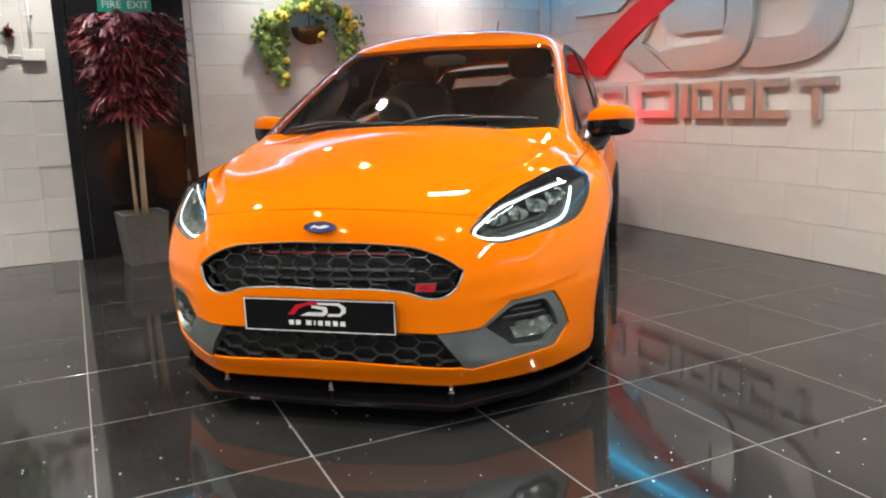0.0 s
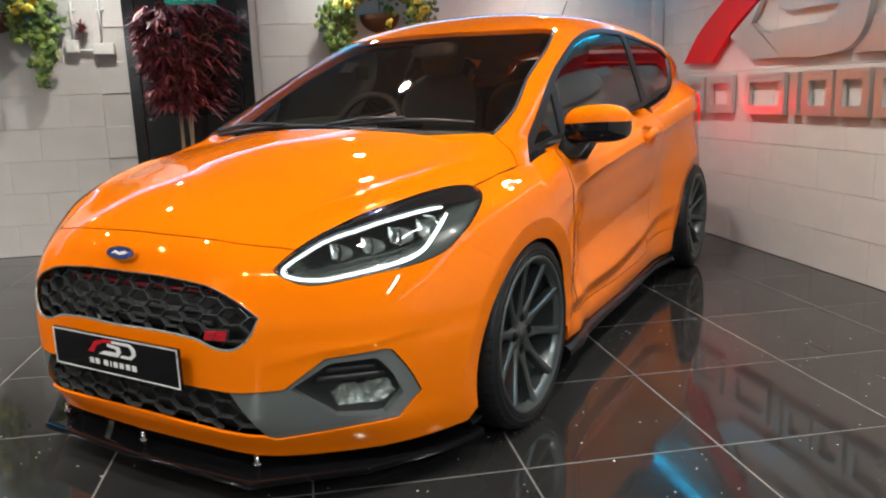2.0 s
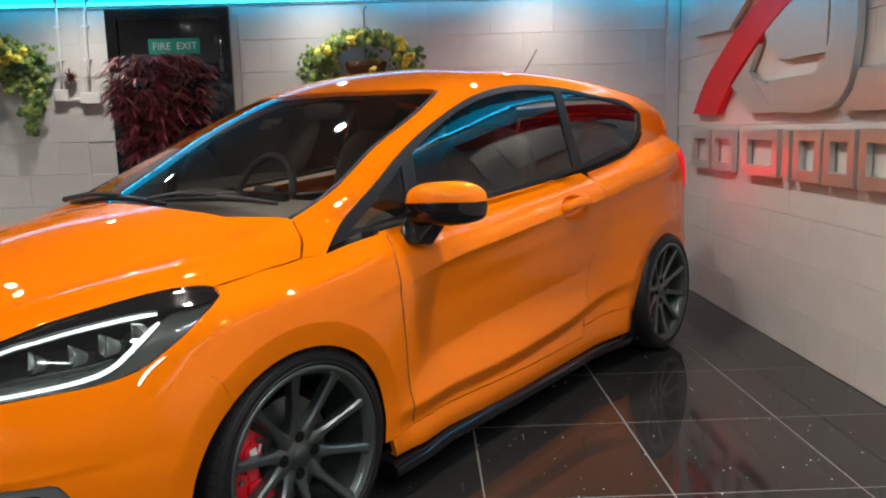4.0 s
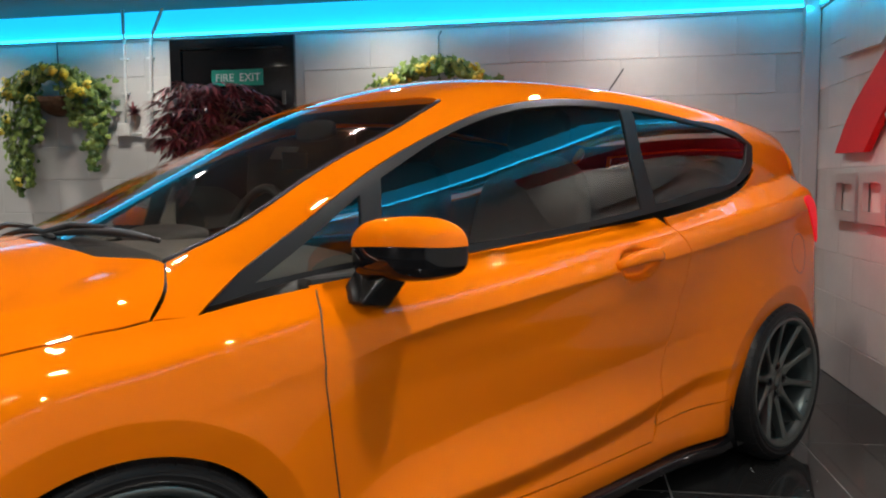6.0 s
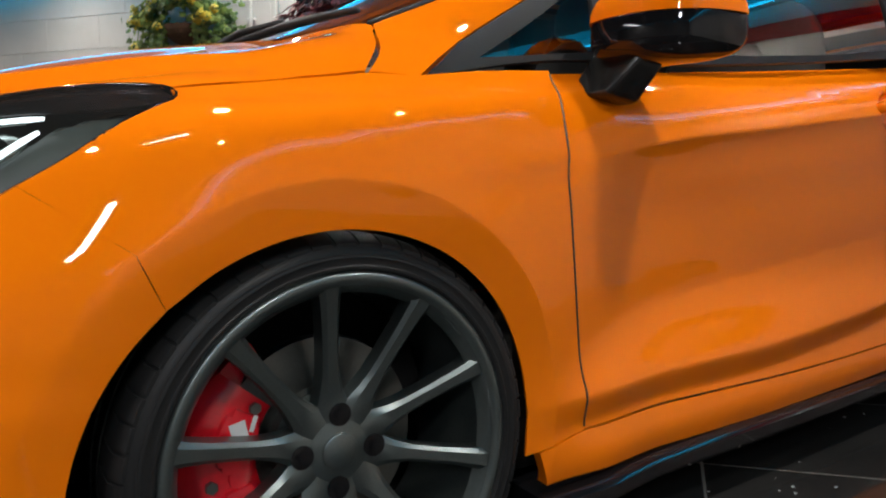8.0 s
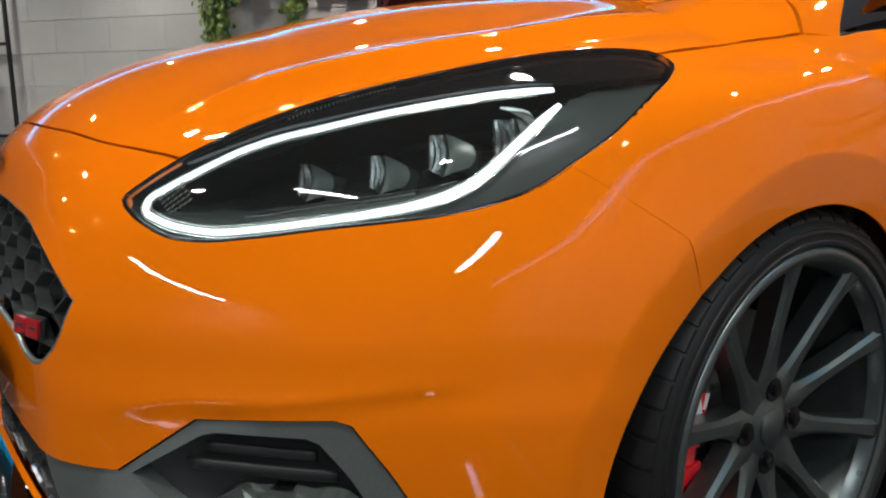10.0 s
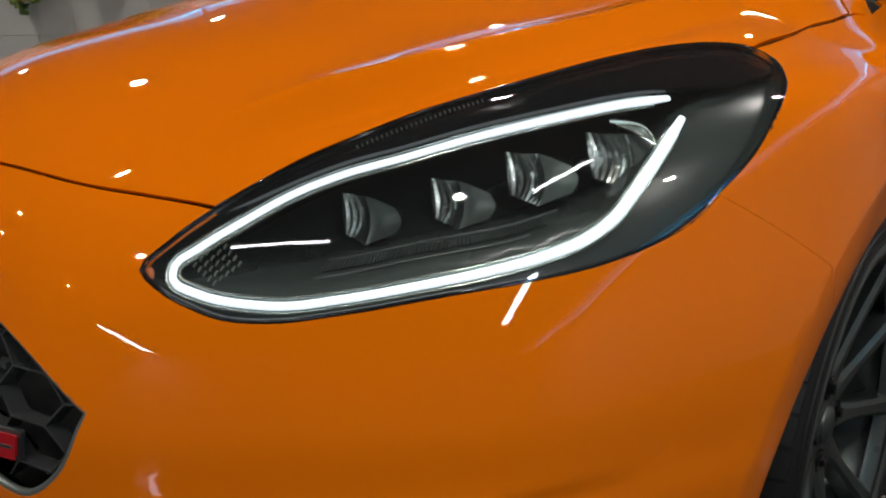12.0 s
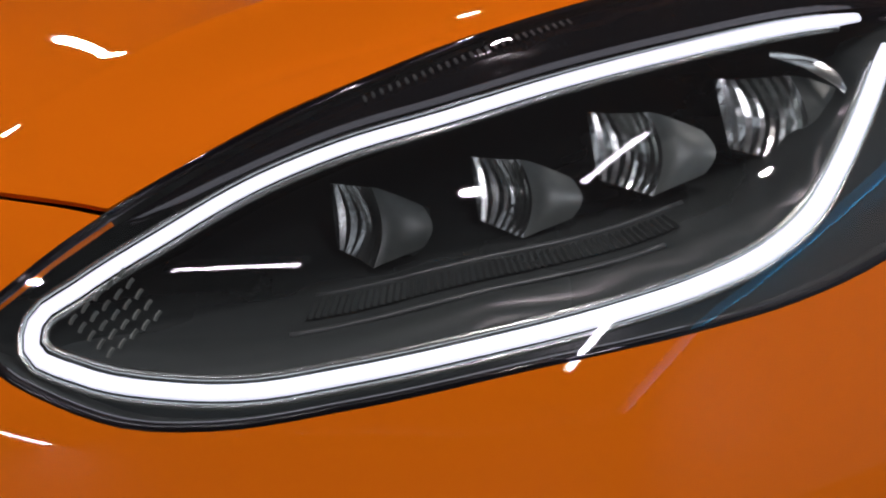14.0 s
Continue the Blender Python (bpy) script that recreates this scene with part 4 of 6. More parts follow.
ST = Matrix.Translation(q[0]) @ pose(0, 0, 0, 90, 0, 18) @ Matrix(((1, 0.25, 0, 0), (0, 1, 0, 0), (0, 0, 1, 0), (0, 0, 0, 1)))
sport = part("grille_badge", box(bmesh.new(), (-0.031, -0.0135, 0), (0.031, 0.0135, 0.004), ST, 0.002), MESH_GREY, car, "small red and grey metal badge on the mesh")
for x0, x1 in ((-0.028, -0.002), (0.003, 0.028)):
    part("badge_block", box(bmesh.new(), (x0, -0.0105, 0.003), (x1, 0.0105, 0.0075), ST, 0.002), RED_BADGE, sport, "red enamel block")
    part("badge_groove", box(bmesh.new(), (x0 + 0.005, -0.0018, 0.0072), (x1 - 0.003, 0.0018, 0.0080), ST, 0.0003), MESH_GREY, sport)

# headlights
hl = lamp_top[:-1] + lamp_rear[:-1] + lamp_low[:-1]
drl_line = [(0.155, 0.064), (0.112, 0.057), (0.039, 0.040), (-0.030, 0.022), (-0.090, 0.004), (-0.144, -0.011), (-0.186, -0.028), (-0.226, -0.051), (-0.263, -0.074), (-0.281, -0.088), (-0.281, -0.099), (-0.259, -0.111), (-0.217, -0.120), (-0.186, -0.122),
            (-0.138, -0.117), (-0.076, -0.107), (-0.014, -0.095), (0.029, -0.084), (0.063, -0.071), (0.090, -0.053), (0.111, -0.029), (0.133, 0.000), (0.164, 0.043)]
brow = [(-0.240, -0.043), (-0.178, -0.005), (-0.122, 0.021), (-0.050, 0.052), (0.030, 0.079), (0.105, 0.104), (0.175, 0.121), (0.222, 0.127), (0.258, 0.124), (0.272, 0.110), (0.268, 0.096, 1), (0.22, 0.080), (0.166, 0.074), (0.116, 0.067), (0.041, 0.050), (-0.030, 0.032), (-0.090, 0.014), (-0.144, -0.001), (-0.186, -0.018)]
tray_line = spline((-0.30, -0.112), (-0.186, -0.121), (-0.076, -0.104), (0.029, -0.082), (0.094, -0.053), (0.17, 0.045), (0.28, 0.09))


def bowl(x, y, z):
    """The lamp's inside: a tray that slopes down and back from the lower light band."""
    d = np.stack([x - LAMP_O[0], y - LAMP_O[1], z - LAMP_O[2]], -1)
    u, v = d @ LAMP_U, d @ LAMP_V
    return f_body(x, y, z) + 0.024 + 0.118 * ramp(v - tray_line(u), 0.004, 0.062)


LAMP_M = Matrix([(LAMP_U[k], LAMP_V[k], LAMP_D[k], 0) for k in range(3)] + [(0, 0, 0, 1)])
for flip in (1, -1):
    mir = Matrix.Diagonal((flip, 1, 1, 1))
    head = finish("headlight", panel_mesh("headlight", lamp_map, bowl, hl, step=0.014, lip=0.0, gap=0.0, mirror=flip < 0), LAMP_DARK, car, "headlight with lit white light band under clear glass", False)
    glass = finish("lamp_glass", panel_mesh("lamp_glass", lamp_map, f_body, hl, step=0.014, lip=0.0, inset=-0.002, gap=0.001, mirror=flip < 0), LENS, head, "clear lamp cover", False)
    glass.visible_shadow = False
    # the wall between cover and bowl
    ring = trace(hl, 0.014)
    ring = np.concatenate([ring, ring[:1]])
    pa, na = lay(lamp_map, ring, f_body, 0.002)
    pb, nb = lay(lamp_map, ring, bowl)
    bm = bmesh.new()
    va = [bm.verts.new((flip * p[0], p[1], p[2])) for p in pa]
    vb = [bm.verts.new((flip * p[0], p[1], p[2])) for p in pb]
    for k in range(len(ring) - 1):
        bm.faces.new((va[k], va[k + 1], vb[k + 1], vb[k]))
    part("lamp_wall", bm, LAMP_DARK, head, smooth=True)
    pa[:, 0] *= flip
    na[:, 0] *= flip
    part("lamp_seal", tube(bmesh.new(), pa, 0.0028, 6, 0.8, na), GLOSS_BLACK, head, "thin black lamp seal", smooth=True)
    finish("brow", panel_mesh("brow", lamp_map, f_body, brow, step=0.014, lip=0.005, inset=0.006, gap=0.0, mirror=flip < 0), GLOSS_BLACK, head, "gloss black upper lamp trim", False)
    line = trace(drl_line, 0.010, closed=False)
    p, nrm = lay(lamp_map, line, f_body, 0.016)
    p[:, 0] *= flip
    nrm[:, 0] *= flip
    n = len(p)
    width = [(0.0036 + 0.0011 * float(ramp(line[k][0], -0.10, 0.12))) * min(1, 0.72 + 0.14 * min(k, n - 1 - k)) for k in range(n)]
    part("light_band", tube(bmesh.new(), p, width, 10, 0.6, nrm), DRL, head, "lit white daytime light band", smooth=True)
    # clear edges of the light guide on both sides of the band
    side = np.gradient(line, axis=0)
    side = np.stack([-side[:, 1], side[:, 0]], 1) / np.linalg.norm(side, axis=1)[:, None]
    for off in (0.0062, -0.0062):
        q, nn = lay(lamp_map, line[2:-2] + off * side[2:-2], f_body, 0.017)
        q[:, 0] *= flip
        nn[:, 0] *= flip
        part("light_guide", tube(bmesh.new(), q, 0.0017, 6, 1.0, nn), REFLECTOR, head, "clear edge of the light guide", smooth=True)
    # moulded ribs inside the inner tip, and vent slots above the brow
    for i in range(5):
        for j in range(5):
            u0, v0 = -0.263 + 0.0050 * i + 0.0046 * j, -0.089 + 0.0050 * i - 0.0038 * j - 0.0003 * i * j
            q, nn = lay(lamp_map, [(u0, v0), (u0 + 0.0008, v0 + 0.0022), (u0 + 0.0024, v0 + 0.0042)], f_body, 0.013)
            q[:, 0] *= flip
            nn[:, 0] *= flip
            part("tip_rib", tube(bmesh.new(), q, 0.0010, 5, 1.0, nn), FACET, head)
    for u0 in np.arange(-0.13, -0.02, 0.0042):
        v0 = float(np.interp(u0, [p[0] for p in lamp_top], [p[1] for p in lamp_top])) - 0.007
        q, nn = lay(lamp_map, [(u0, v0), (u0 + 0.0012, v0 - 0.003)], f_body, 0.0045)
        q[:, 0] *= flip
        nn[:, 0] *= flip
        part("vent_slot", tube(bmesh.new(), q, 0.0009, 4, 1.0, nn), LAMP_GREY, head)
    for u, v, d, W, T, turn in ((-0.133, -0.045, -0.040, 0.064, 0.050, -6), (-0.044, -0.031, -0.053, 0.066, 0.050, -6), (0.033, -0.008, -0.048, 0.070, 0.053, -5), (0.116, 0.008, -0.042, 0.076, 0.055, -4)):
        m = mir @ Matrix.Translation(LAMP_O + u * LAMP_U + v * LAMP_V + d * LAMP_D) @ LAMP_M @ pose(0, 0, 0, 0, -22, turn)
        cell = part("projector", box(bmesh.new(), (-W * 0.40, -T * 0.36, -0.034), (W * 0.34, T * 0.30, -0.004), m, 0.005), LAMP_DARK, head, "black lamp module")
        # the bright fluted face, then a smooth grey one round the corner
        for nm, mat, cols, a0, a1, lab in (("reflector", REFLECTOR, 14, 0.0, 0.56, "bright fluted reflector"), ("facet", FACET, 8, 0.56, 1.0, "smooth grey side of the module")):
            bm = bmesh.new()
            grid = []
            for i in range(cols + 1):
                a = a0 + (a1 - a0) * i / cols
                top = T * (0.5 - 0.12 * a - 0.42 * max(0, a - 0.6) ** 1.3)
                low = -T * (0.30 + 0.38 * min(a, 0.56) - 0.62 * max(0, a - 0.56))
                row = []
                for j in range(9):
                    b = j / 8
                    v = low + (top - low) * b
                    u = W * (a - 0.5) + 0.10 * W * math.sin(math.pi * b) * (1 if a > 0.2 else a / 0.2) - 0.10 * W * (1 - b) * (a - 0.6) + 0.07 * W * (0.5 - b)
                    dz = 0.013 * math.sin(math.pi * min(1, a / 1.12)) ** 2 if nm == "facet" else 0.013 * (a / 0.56) ** 2 - 0.006 * math.sin(math.pi * b) * math.sin(math.pi * a / 0.56) + (0.0013 if i % 2 else 0)
                    row.append(bm.verts.new(m @ Vector((u, v, dz))))
                grid.append(row)
            for i in range(cols):
                for j in range(8):
                    bm.faces.new((grid[i][j], grid[i + 1][j], grid[i + 1][j + 1], grid[i][j + 1]))
            part(nm, bm, mat, cell, lab, smooth=nm == "facet")
    for off, u0, u1 in ((0.036, -0.165, 0.05), (0.020, -0.17, 0.02)):
        q, nn = lay(lamp_map, [(u, float(tray_line(u)) + off) for u in np.linspace(u0, u1, 16)], bowl, -0.001)
        q[:, 0] *= flip
        nn[:, 0] *= flip
        part("tray_edge", tube(bmesh.new(), q, 0.0014, 6, 1.0, nn), LAMP_GREY, head, "thin moulded edge", smooth=True)
    # the fluted strip that runs along the tray
    bm = bmesh.new()
    cols = 110
    edges = []
    for off in (0.025, 0.033):
        p, nrm = lay(lamp_map, [(-0.165 + 0.20 * k / cols, float(tray_line(-0.165 + 0.20 * k / cols)) + off) for k in range(cols + 1)], bowl, -0.002)
        edges.append([bm.verts.new((flip * (p[k][0] + nrm[k][0] * 0.0012 * (k % 2)), p[k][1] + nrm[k][1] * 0.0012 * (k % 2), p[k][2] + nrm[k][2] * 0.0012 * (k % 2))) for k in range(cols + 1)])
    for k in range(cols):
        bm.faces.new((edges[0][k], edges[0][k + 1], edges[1][k + 1], edges[1][k]))
    part("fluted_strip", bm, LAMP_DARK, head, "grey fluted strip along the lamp tray")
    # the pale crescent reflector in the upper outer corner
    bm = bmesh.new()
    rows = []
    for k in range(13):
        a = k / 12
        u, v = 0.098 + 0.040 * math.sin(a * 1.45), 0.022 + 0.020 * math.cos(a * 1.6) - 0.004 * a
        wide = 0.0012 + 0.0085 * math.sin(math.pi * min(1, 0.12 + 0.80 * a)) ** 1.2
        p, nrm = lay(lamp_map, [(u - wide * 0.5 * math.sin(a * 1.2), v - wide * 0.5), (u, v), (u + wide * 0.5 * math.sin(a * 1.2), v + wide * 0.5)], f_body, 0.030)
        rows.append([bm.verts.new((flip * p[j][0], p[j][1], p[j][2] + (0.0016 if j == 1 else 0))) for j in range(3)])
    for a, b in zip(rows, rows[1:]):
        for j in range(2):
            bm.faces.new((a[j], a[j + 1], b[j + 1], b[j]))
    part("crescent_reflector", bm, REFLECTOR, head, "pale curved reflector in the lamp's corner", smooth=True)
    q, nn = lay(lamp_map, [(-0.2985, -0.0945)], f_body, 0.007)
    bm = bmesh.new()
    bmesh.ops.create_uvsphere(bm, u_segments=14, v_segments=8, radius=1.0, matrix=mir @ Matrix.Translation(q[0]) @ LAMP_M @ Matrix.Diagonal((0.0046, 0.0072, 0.0030, 1)))
    part("side_marker", bm, AMBER, head, "small amber marker", smooth=True)

# door mirrors
def blob(bm, centre, size, power=2.6, cut=None, seg=36):
    """A rounded block; cut keeps what lies above or below a height."""
    rows = []
    lo, hi = cut if cut else (-90, 90)
    for j in range(19):
        b = radians(lo + (hi - lo) * j / 18)
        row = []
        for k in range(seg):
            a = 2 * math.pi * k / seg
            def g(v):
                return math.copysign(abs(v) ** (2 / power), v)
            row.append(bm.verts.new((centre[0] + size[0] * g(math.cos(a)) * g(math.cos(b)), centre[1] + size[1] * g(math.sin(a)) * g(math.cos(b)), centre[2] + size[2] * g(math.sin(b)))))
        rows.append(row)
    for a, b in zip(rows, rows[1:]):
        for k in range(seg):
            try:
                bm.faces.new((a[k], a[(k + 1) % seg], b[(k + 1) % seg], b[k]))
            except ValueError:
                pass
    bm.faces.new(rows[0])
    bm.faces.new(rows[-1])
    bmesh.ops.remove_doubles(bm, verts=bm.verts, dist=0.0004)
    return bm


def bend_mirror(bm, flip):
    for v in bm.verts:
        x, y, z = v.co
        t = (x - 0.76) / 0.24
        z += 0.012 * t - 0.030 * max(0, t - 0.35) ** 2
        y += 0.085 * t * t + 0.02 * t
        v.co = (flip * x, y, z)
    return bm


for flip in (1, -1):
    mirror = part("door_mirror", bend_mirror(blob(bmesh.new(), (0.862, 0.600, 0.918), (0.108, 0.074, 0.058), 3.0), flip), GLOSS_BLACK, car, "door mirror with orange cap and black foot", smooth=True)
    part("mirror_cap", bend_mirror(blob(bmesh.new(), (0.862, 0.598, 0.933), (0.1105, 0.075, 0.068), 2.8, (2, 90)), flip), PAINT, mirror, "orange painted mirror cap", angle=50)
    bm = box(bmesh.new(), (0.725, 0.525, 0.799), (0.830, 0.605, 0.914), None, 0.0)
    for v in bm.verts:
        if v.co.z > 0.85:
            v.co.x += 0.020 if v.co.x < 0.78 else 0.058
            v.co.y += 0.066 if v.co.y < 0.57 else 0.052
        elif v.co.y < 0.57:
            v.co.z += 0.016
        v.co.x *= flip
    bmesh.ops.bevel(bm, geom=list(bm.edges), offset=0.012, segments=3, affect="EDGES", profile=0.5)
    part("mirror_foot", bm, FOOT, mirror, "black plastic mirror foot", angle=40)
    part("mirror_glass", box(bmesh.new(), (0.785, 0.672, 0.903), (0.955, 0.676, 0.973), Matrix.Diagonal((flip, 1, 1, 1)), 0.01), CHROME, mirror, "mirror glass")

# door handles, antenna, wipers, fuel flap, tail lamps
for flip in (1, -1):
    ends, nn = lay(side_map, [(1.462, 0.828), (1.680, 0.842)], f_body)
    grip = []
    for k in range(13):
        t = k / 12
        bow = min(1.0, 3.2 * math.sin(math.pi * t))
        q = ends[0] * (1 - t) + ends[1] * t + nn[0] * (0.030 * bow - 0.006) + np.array([0, 0, 0.010 * math.sin(math.pi * t)])
        grip.append((flip * q[0], q[1], q[2]))
    nn = [(flip * nn[0][0], nn[0][1], nn[0][2])] * 13
    part("door_handle", tube(bmesh.new(), grip, [0.0215 - 0.009 * abs(2 * k / 12 - 1) ** 3 for k in range(13)], 14, 0.55, nn), PAINT, doors[0 if flip > 0 else 1], "orange painted pull handle", smooth=True)
bm = bmesh.new()
rod(bm, (0, 2.40, 1.405), (0, 2.412, 1.436), 0.016, 0.010)
antenna = part("antenna", bm, SATIN_BLACK, car, "short black roof antenna", smooth=True)
part("mast", rod(bmesh.new(), (0, 2.408, 1.43), (0, 2.585, 1.605), 0.0042, 0.003), SATIN_BLACK, antenna, smooth=True)
for x0, x1, y0, y1 in ((-0.55, 0.12, 0.120, 0.105), (0.02, 0.575, 0.105, 0.195)):
    bm = bmesh.new()
    pts = []
    for k in range(14):
        t = k / 13
        x = x0 + (x1 - x0) * t
        y = y0 + (y1 - y0) * t + 0.012 * math.sin(math.pi * t)
        z = 0.926 + 0.49 * (y - 0.17 + 0.10 * (1 - (x / 0.67) ** 2)) + 0.012
        pts.append((x, y, z))
    tube(bm, pts, [0.006 + 0.004 * math.sin(math.pi * k / 13) for k in range(14)], 8, 1.0)
    wiper = part("wiper", bm, SATIN_BLACK, car, "black windscreen wiper lying on the glass", smooth=True)
    mid = pts[7]
    part("wiper_arm", tube(bmesh.new(), [(mid[0], mid[1], mid[2] + 0.010), (mid[0] - 0.16, mid[1] - 0.03, mid[2] + 0.012), (mid[0] - 0.30, mid[1] - 0.055, mid[2] - 0.012)], [0.006, 0.008, 0.011], 8), SATIN_BLACK, wiper, smooth=True)
panel("tail_lamp_rear", TAIL_BRIGHT, car, rear_map, f_car, [(0.50, 0.86), (0.64, 0.86), (0.645, 0.98), (0.60, 1.02), (0.52, 1.0)], label="lit red rear face of the tail lamp", lip=0.01, inset=-0.008, gap=0)
tail_o = [(2.76, 1.005), (2.82, 1.02), (2.88, 0.97), (2.91, 0.88), (2.915, 0.82), (2.88, 0.845), (2.82, 0.92)]
panel("tail_lamp", TAIL_RED, car, side_map, f_car, tail_o, label="lit red tail lamp", lip=0.01, inset=-0.006, gap=0)
flap = trace([(2.66 + 0.085 * math.cos(a), 0.79 + 0.078 * math.sin(a)) for a in np.linspace(0, 2 * math.pi, 16, endpoint=False)], 0.015)
q, nn = lay(side_map, np.concatenate([flap, flap[:1]]), f_car, 0.0008)
part("fuel_flap_line", tube(bmesh.new(), q, 0.0016, 5, 1, nn), DARK, car, "thin shut line of the fuel flap", smooth=True)

# inner dark linings: wheel wells, floor pan
for axle in (AXLE_F, AXLE_R):
    for flip in (1, -1):
        bm = bmesh.new()
        prof = [(0.342, 0.80), (0.345, 0.78), (0.35, 0.70), (0.35, 0.50), (0.05, 0.50)]
        lathe(bm, prof, 48)
        for v in bm.verts:
            v.co = Vector((flip * v.co.x, v.co.y + axle + 0.008, max(0.11, v.co.z + 0.278)))
        part("wheel_well", bm, DARK, car, "black wheel well lining", smooth=True)
part("floor_pan", box(bmesh.new(), (-0.66, -0.55, 0.115), (0.66, 2.95, 0.22), bevel=0.02), DARK, car, "dark underside")
part("engine_bay", box(bmesh.new(), (-0.40, -0.60, 0.2), (0.40, 0.1, 0.60), bevel=0.02), DARK, car, "dark mass under the bonnet")


# wheels
def wheel(m, name, label):
    w = thing(name, m, "", "")
    w.parent = car
    tagged(w, label)
    bm = bmesh.new()
    R = 0.305
    prof = [(0.246, 0.028), (0.252, 0.034), (0.257, 0.0375), (0.2585, 0.0395), (0.262, 0.040), (0.2635, 0.0385), (0.272, 0.0385), (0.2735, 0.0395), (0.277, 0.0385), (0.278, 0.0365), (0.284, 0.035), (0.294, 0.025), (0.300, 0.010), (R - 0.002, -0.004), (R, -0.03), (R, -0.035), (R - 0.007, -0.036), (R - 0.007, -0.043), (R, -0.044),
            (R, -0.078), (R - 0.007, -0.079), (R - 0.007, -0.086), (R, -0.087), (R, -0.12), (R - 0.004, -0.135), (0.296, -0.150), (0.27, -0.165), (0.24, -0.155), (0.236, -0.15)]
    lathe(bm, prof, 96)
    tyre = part("tyre", bm, RUBBER, w, "black low-profile tyre", angle=40)
    bm = bmesh.new()
    for k in range(64):
        a = 2 * math.pi * k / 64
        for x0, x1, skew in ((-0.072, -0.048, 0.05), (-0.125, -0.092, -0.05)):
            r0 = R + 0.0012
            pts = []
            for x, da in ((x0, 0), (x1, skew)):
                rr = r0 if x < -0.006 else r0 - 0.005 - (x + 0.006) * 0.10
                for ww in (-0.009, 0.009):
                    pts.append((x, rr * math.sin(a + da + ww), rr * math.cos(a + da + ww)))
            vs = [bm.verts.new(p) for p in pts]
            bm.faces.new((vs[0], vs[1], vs[3], vs[2]))
    tagged(part("tread_groove", bm, DARK, tyre, "tread grooves"), kind="stuff")
    # shoulder blocks of the tread, parted by open slots
    bm = bmesh.new()
    pad = [(0.2875, 0.0315, 0.0), (0.2900, 0.0305, 0.0022), (0.2945, 0.025, 0.0024), (0.3005, 0.010, 0.0024), (0.3035, -0.004, 0.0016), (0.3052, -0.026, 0.0006), (0.3045, -0.0275, -0.001)]
    for k in range(54):
        a = 2 * math.pi * k / 54
        rows = []
        for i, (rr, x, up) in enumerate(pad):
            lean = 0.03 * max(0.0, 0.01 - x) / 0.036
            rows.append([bm.verts.new((x + up * 0.4, (rr + u) * math.sin(a + w + lean), (rr + u) * math.cos(a + w + lean))) for w, u in ((-0.051, -0.002), (-0.049, up), (0.0, up), (0.049, up), (0.051, -0.002))])
        for p0, p1 in zip(rows, rows[1:]):
            for j in range(4):
                bm.faces.new((p0[j], p0[j + 1], p1[j + 1], p1[j]))
    tagged(part("tread_block", bm, RUBBER, tyre, "rubber shoulder blocks", angle=35), kind="stuff")
    bm = bmesh.new()
    lathe(bm, [(0.224, 0.012), (0.232, 0.026), (0.241, 0.034), (0.248, 0.036), (0.2535, 0.033), (0.254, 0.026), (0.248, 0.022), (0.242, 0.014), (0.238, -0.01), (0.228, -0.05), (0.218, -0.14), (0.226, -0.15)], 96)
    rim = part("rim", bm, RIM_DARK, w, "satin gunmetal ten-spoke wheel rim", angle=50)
    part("rim_lip", lathe(bmesh.new(), [(0.236, 0.0335), (0.242, 0.0385), (0.2495, 0.0395), (0.2545, 0.036), (0.2545, 0.031)], 96), RIM, rim, smooth=True)
    # ten spokes, dished towards the hub
    for k in range(10):
        a = 2 * math.pi * (k - 0.14) / 10
        bm = bmesh.new()
        rows = []
        for i in range(9):
            t = i / 8
            r = 0.040 + 0.204 * t
            x = -0.008 + 0.040 * t ** 1.35
            half = 0.0165 - 0.0045 * math.sin(math.pi * min(1, t * 1.05) * 0.9) + (0.016 * (max(0, 0.36 - t) / 0.36) ** 1.5) + 0.004 * max(0, t - 0.85) / 0.15
            ridge = 0.55
            sec = [(-half, x - 0.034), (-half, x - 0.006), (-half * ridge, x), (half * ridge, x), (half, x - 0.006), (half, x - 0.034)]
            row = []
            for s, xx in sec:
                row.append(bm.verts.new((xx, r * math.sin(a) + s * math.cos(a), r * math.cos(a) - s * math.sin(a))))
            rows.append(row)
        for p0, p1 in zip(rows, rows[1:]):
            for j in range(6):
                bm.faces.new((p0[j], p0[(j + 1) % 6], p1[(j + 1) % 6], p1[j]))
        bm.faces.new(rows[0])
        bm.faces.new(rows[-1])
        part("spoke", bm, RIM, rim, angle=28)
    part("hub", lathe(bmesh.new(), [(0.0, -0.004), (0.030, -0.004), (0.036, -0.007), (0.060, -0.009), (0.072, -0.020), (0.074, -0.06), (0.0, -0.06)], 48), RIM, rim, "satin hub", angle=40)
    part("centre_cap", lathe(bmesh.new(), [(0.0, 0.002), (0.022, 0.002), (0.0265, -0.001), (0.0275, -0.006)], 40), RIM, rim, "round centre cap", angle=40)
    for k in range(4):
        a = 2 * math.pi * (k + 0.03) / 4
        y, z = 0.055 * math.sin(a), 0.052 * math.cos(a)
        bm = bmesh.new()
        rod(bm, (-0.03, y, z), (-0.0045, y, z), 0.0165, seg=20)
        rod(bm, (-0.02, y, z), (0.002, y, z), 0.0095, 0.008, seg=6)
        part("wheel_bolt", bm, GLOSS_BLACK, rim, "black wheel bolt", angle=40)
    part("brake_disc", lathe(bmesh.new(), [(0.06, -0.062), (0.075, -0.060), (0.08, -0.070), (0.150, -0.070), (0.152, -0.085), (0.08, -0.085)], 64), STEEL, w, "steel brake disc", angle=40)
    return w


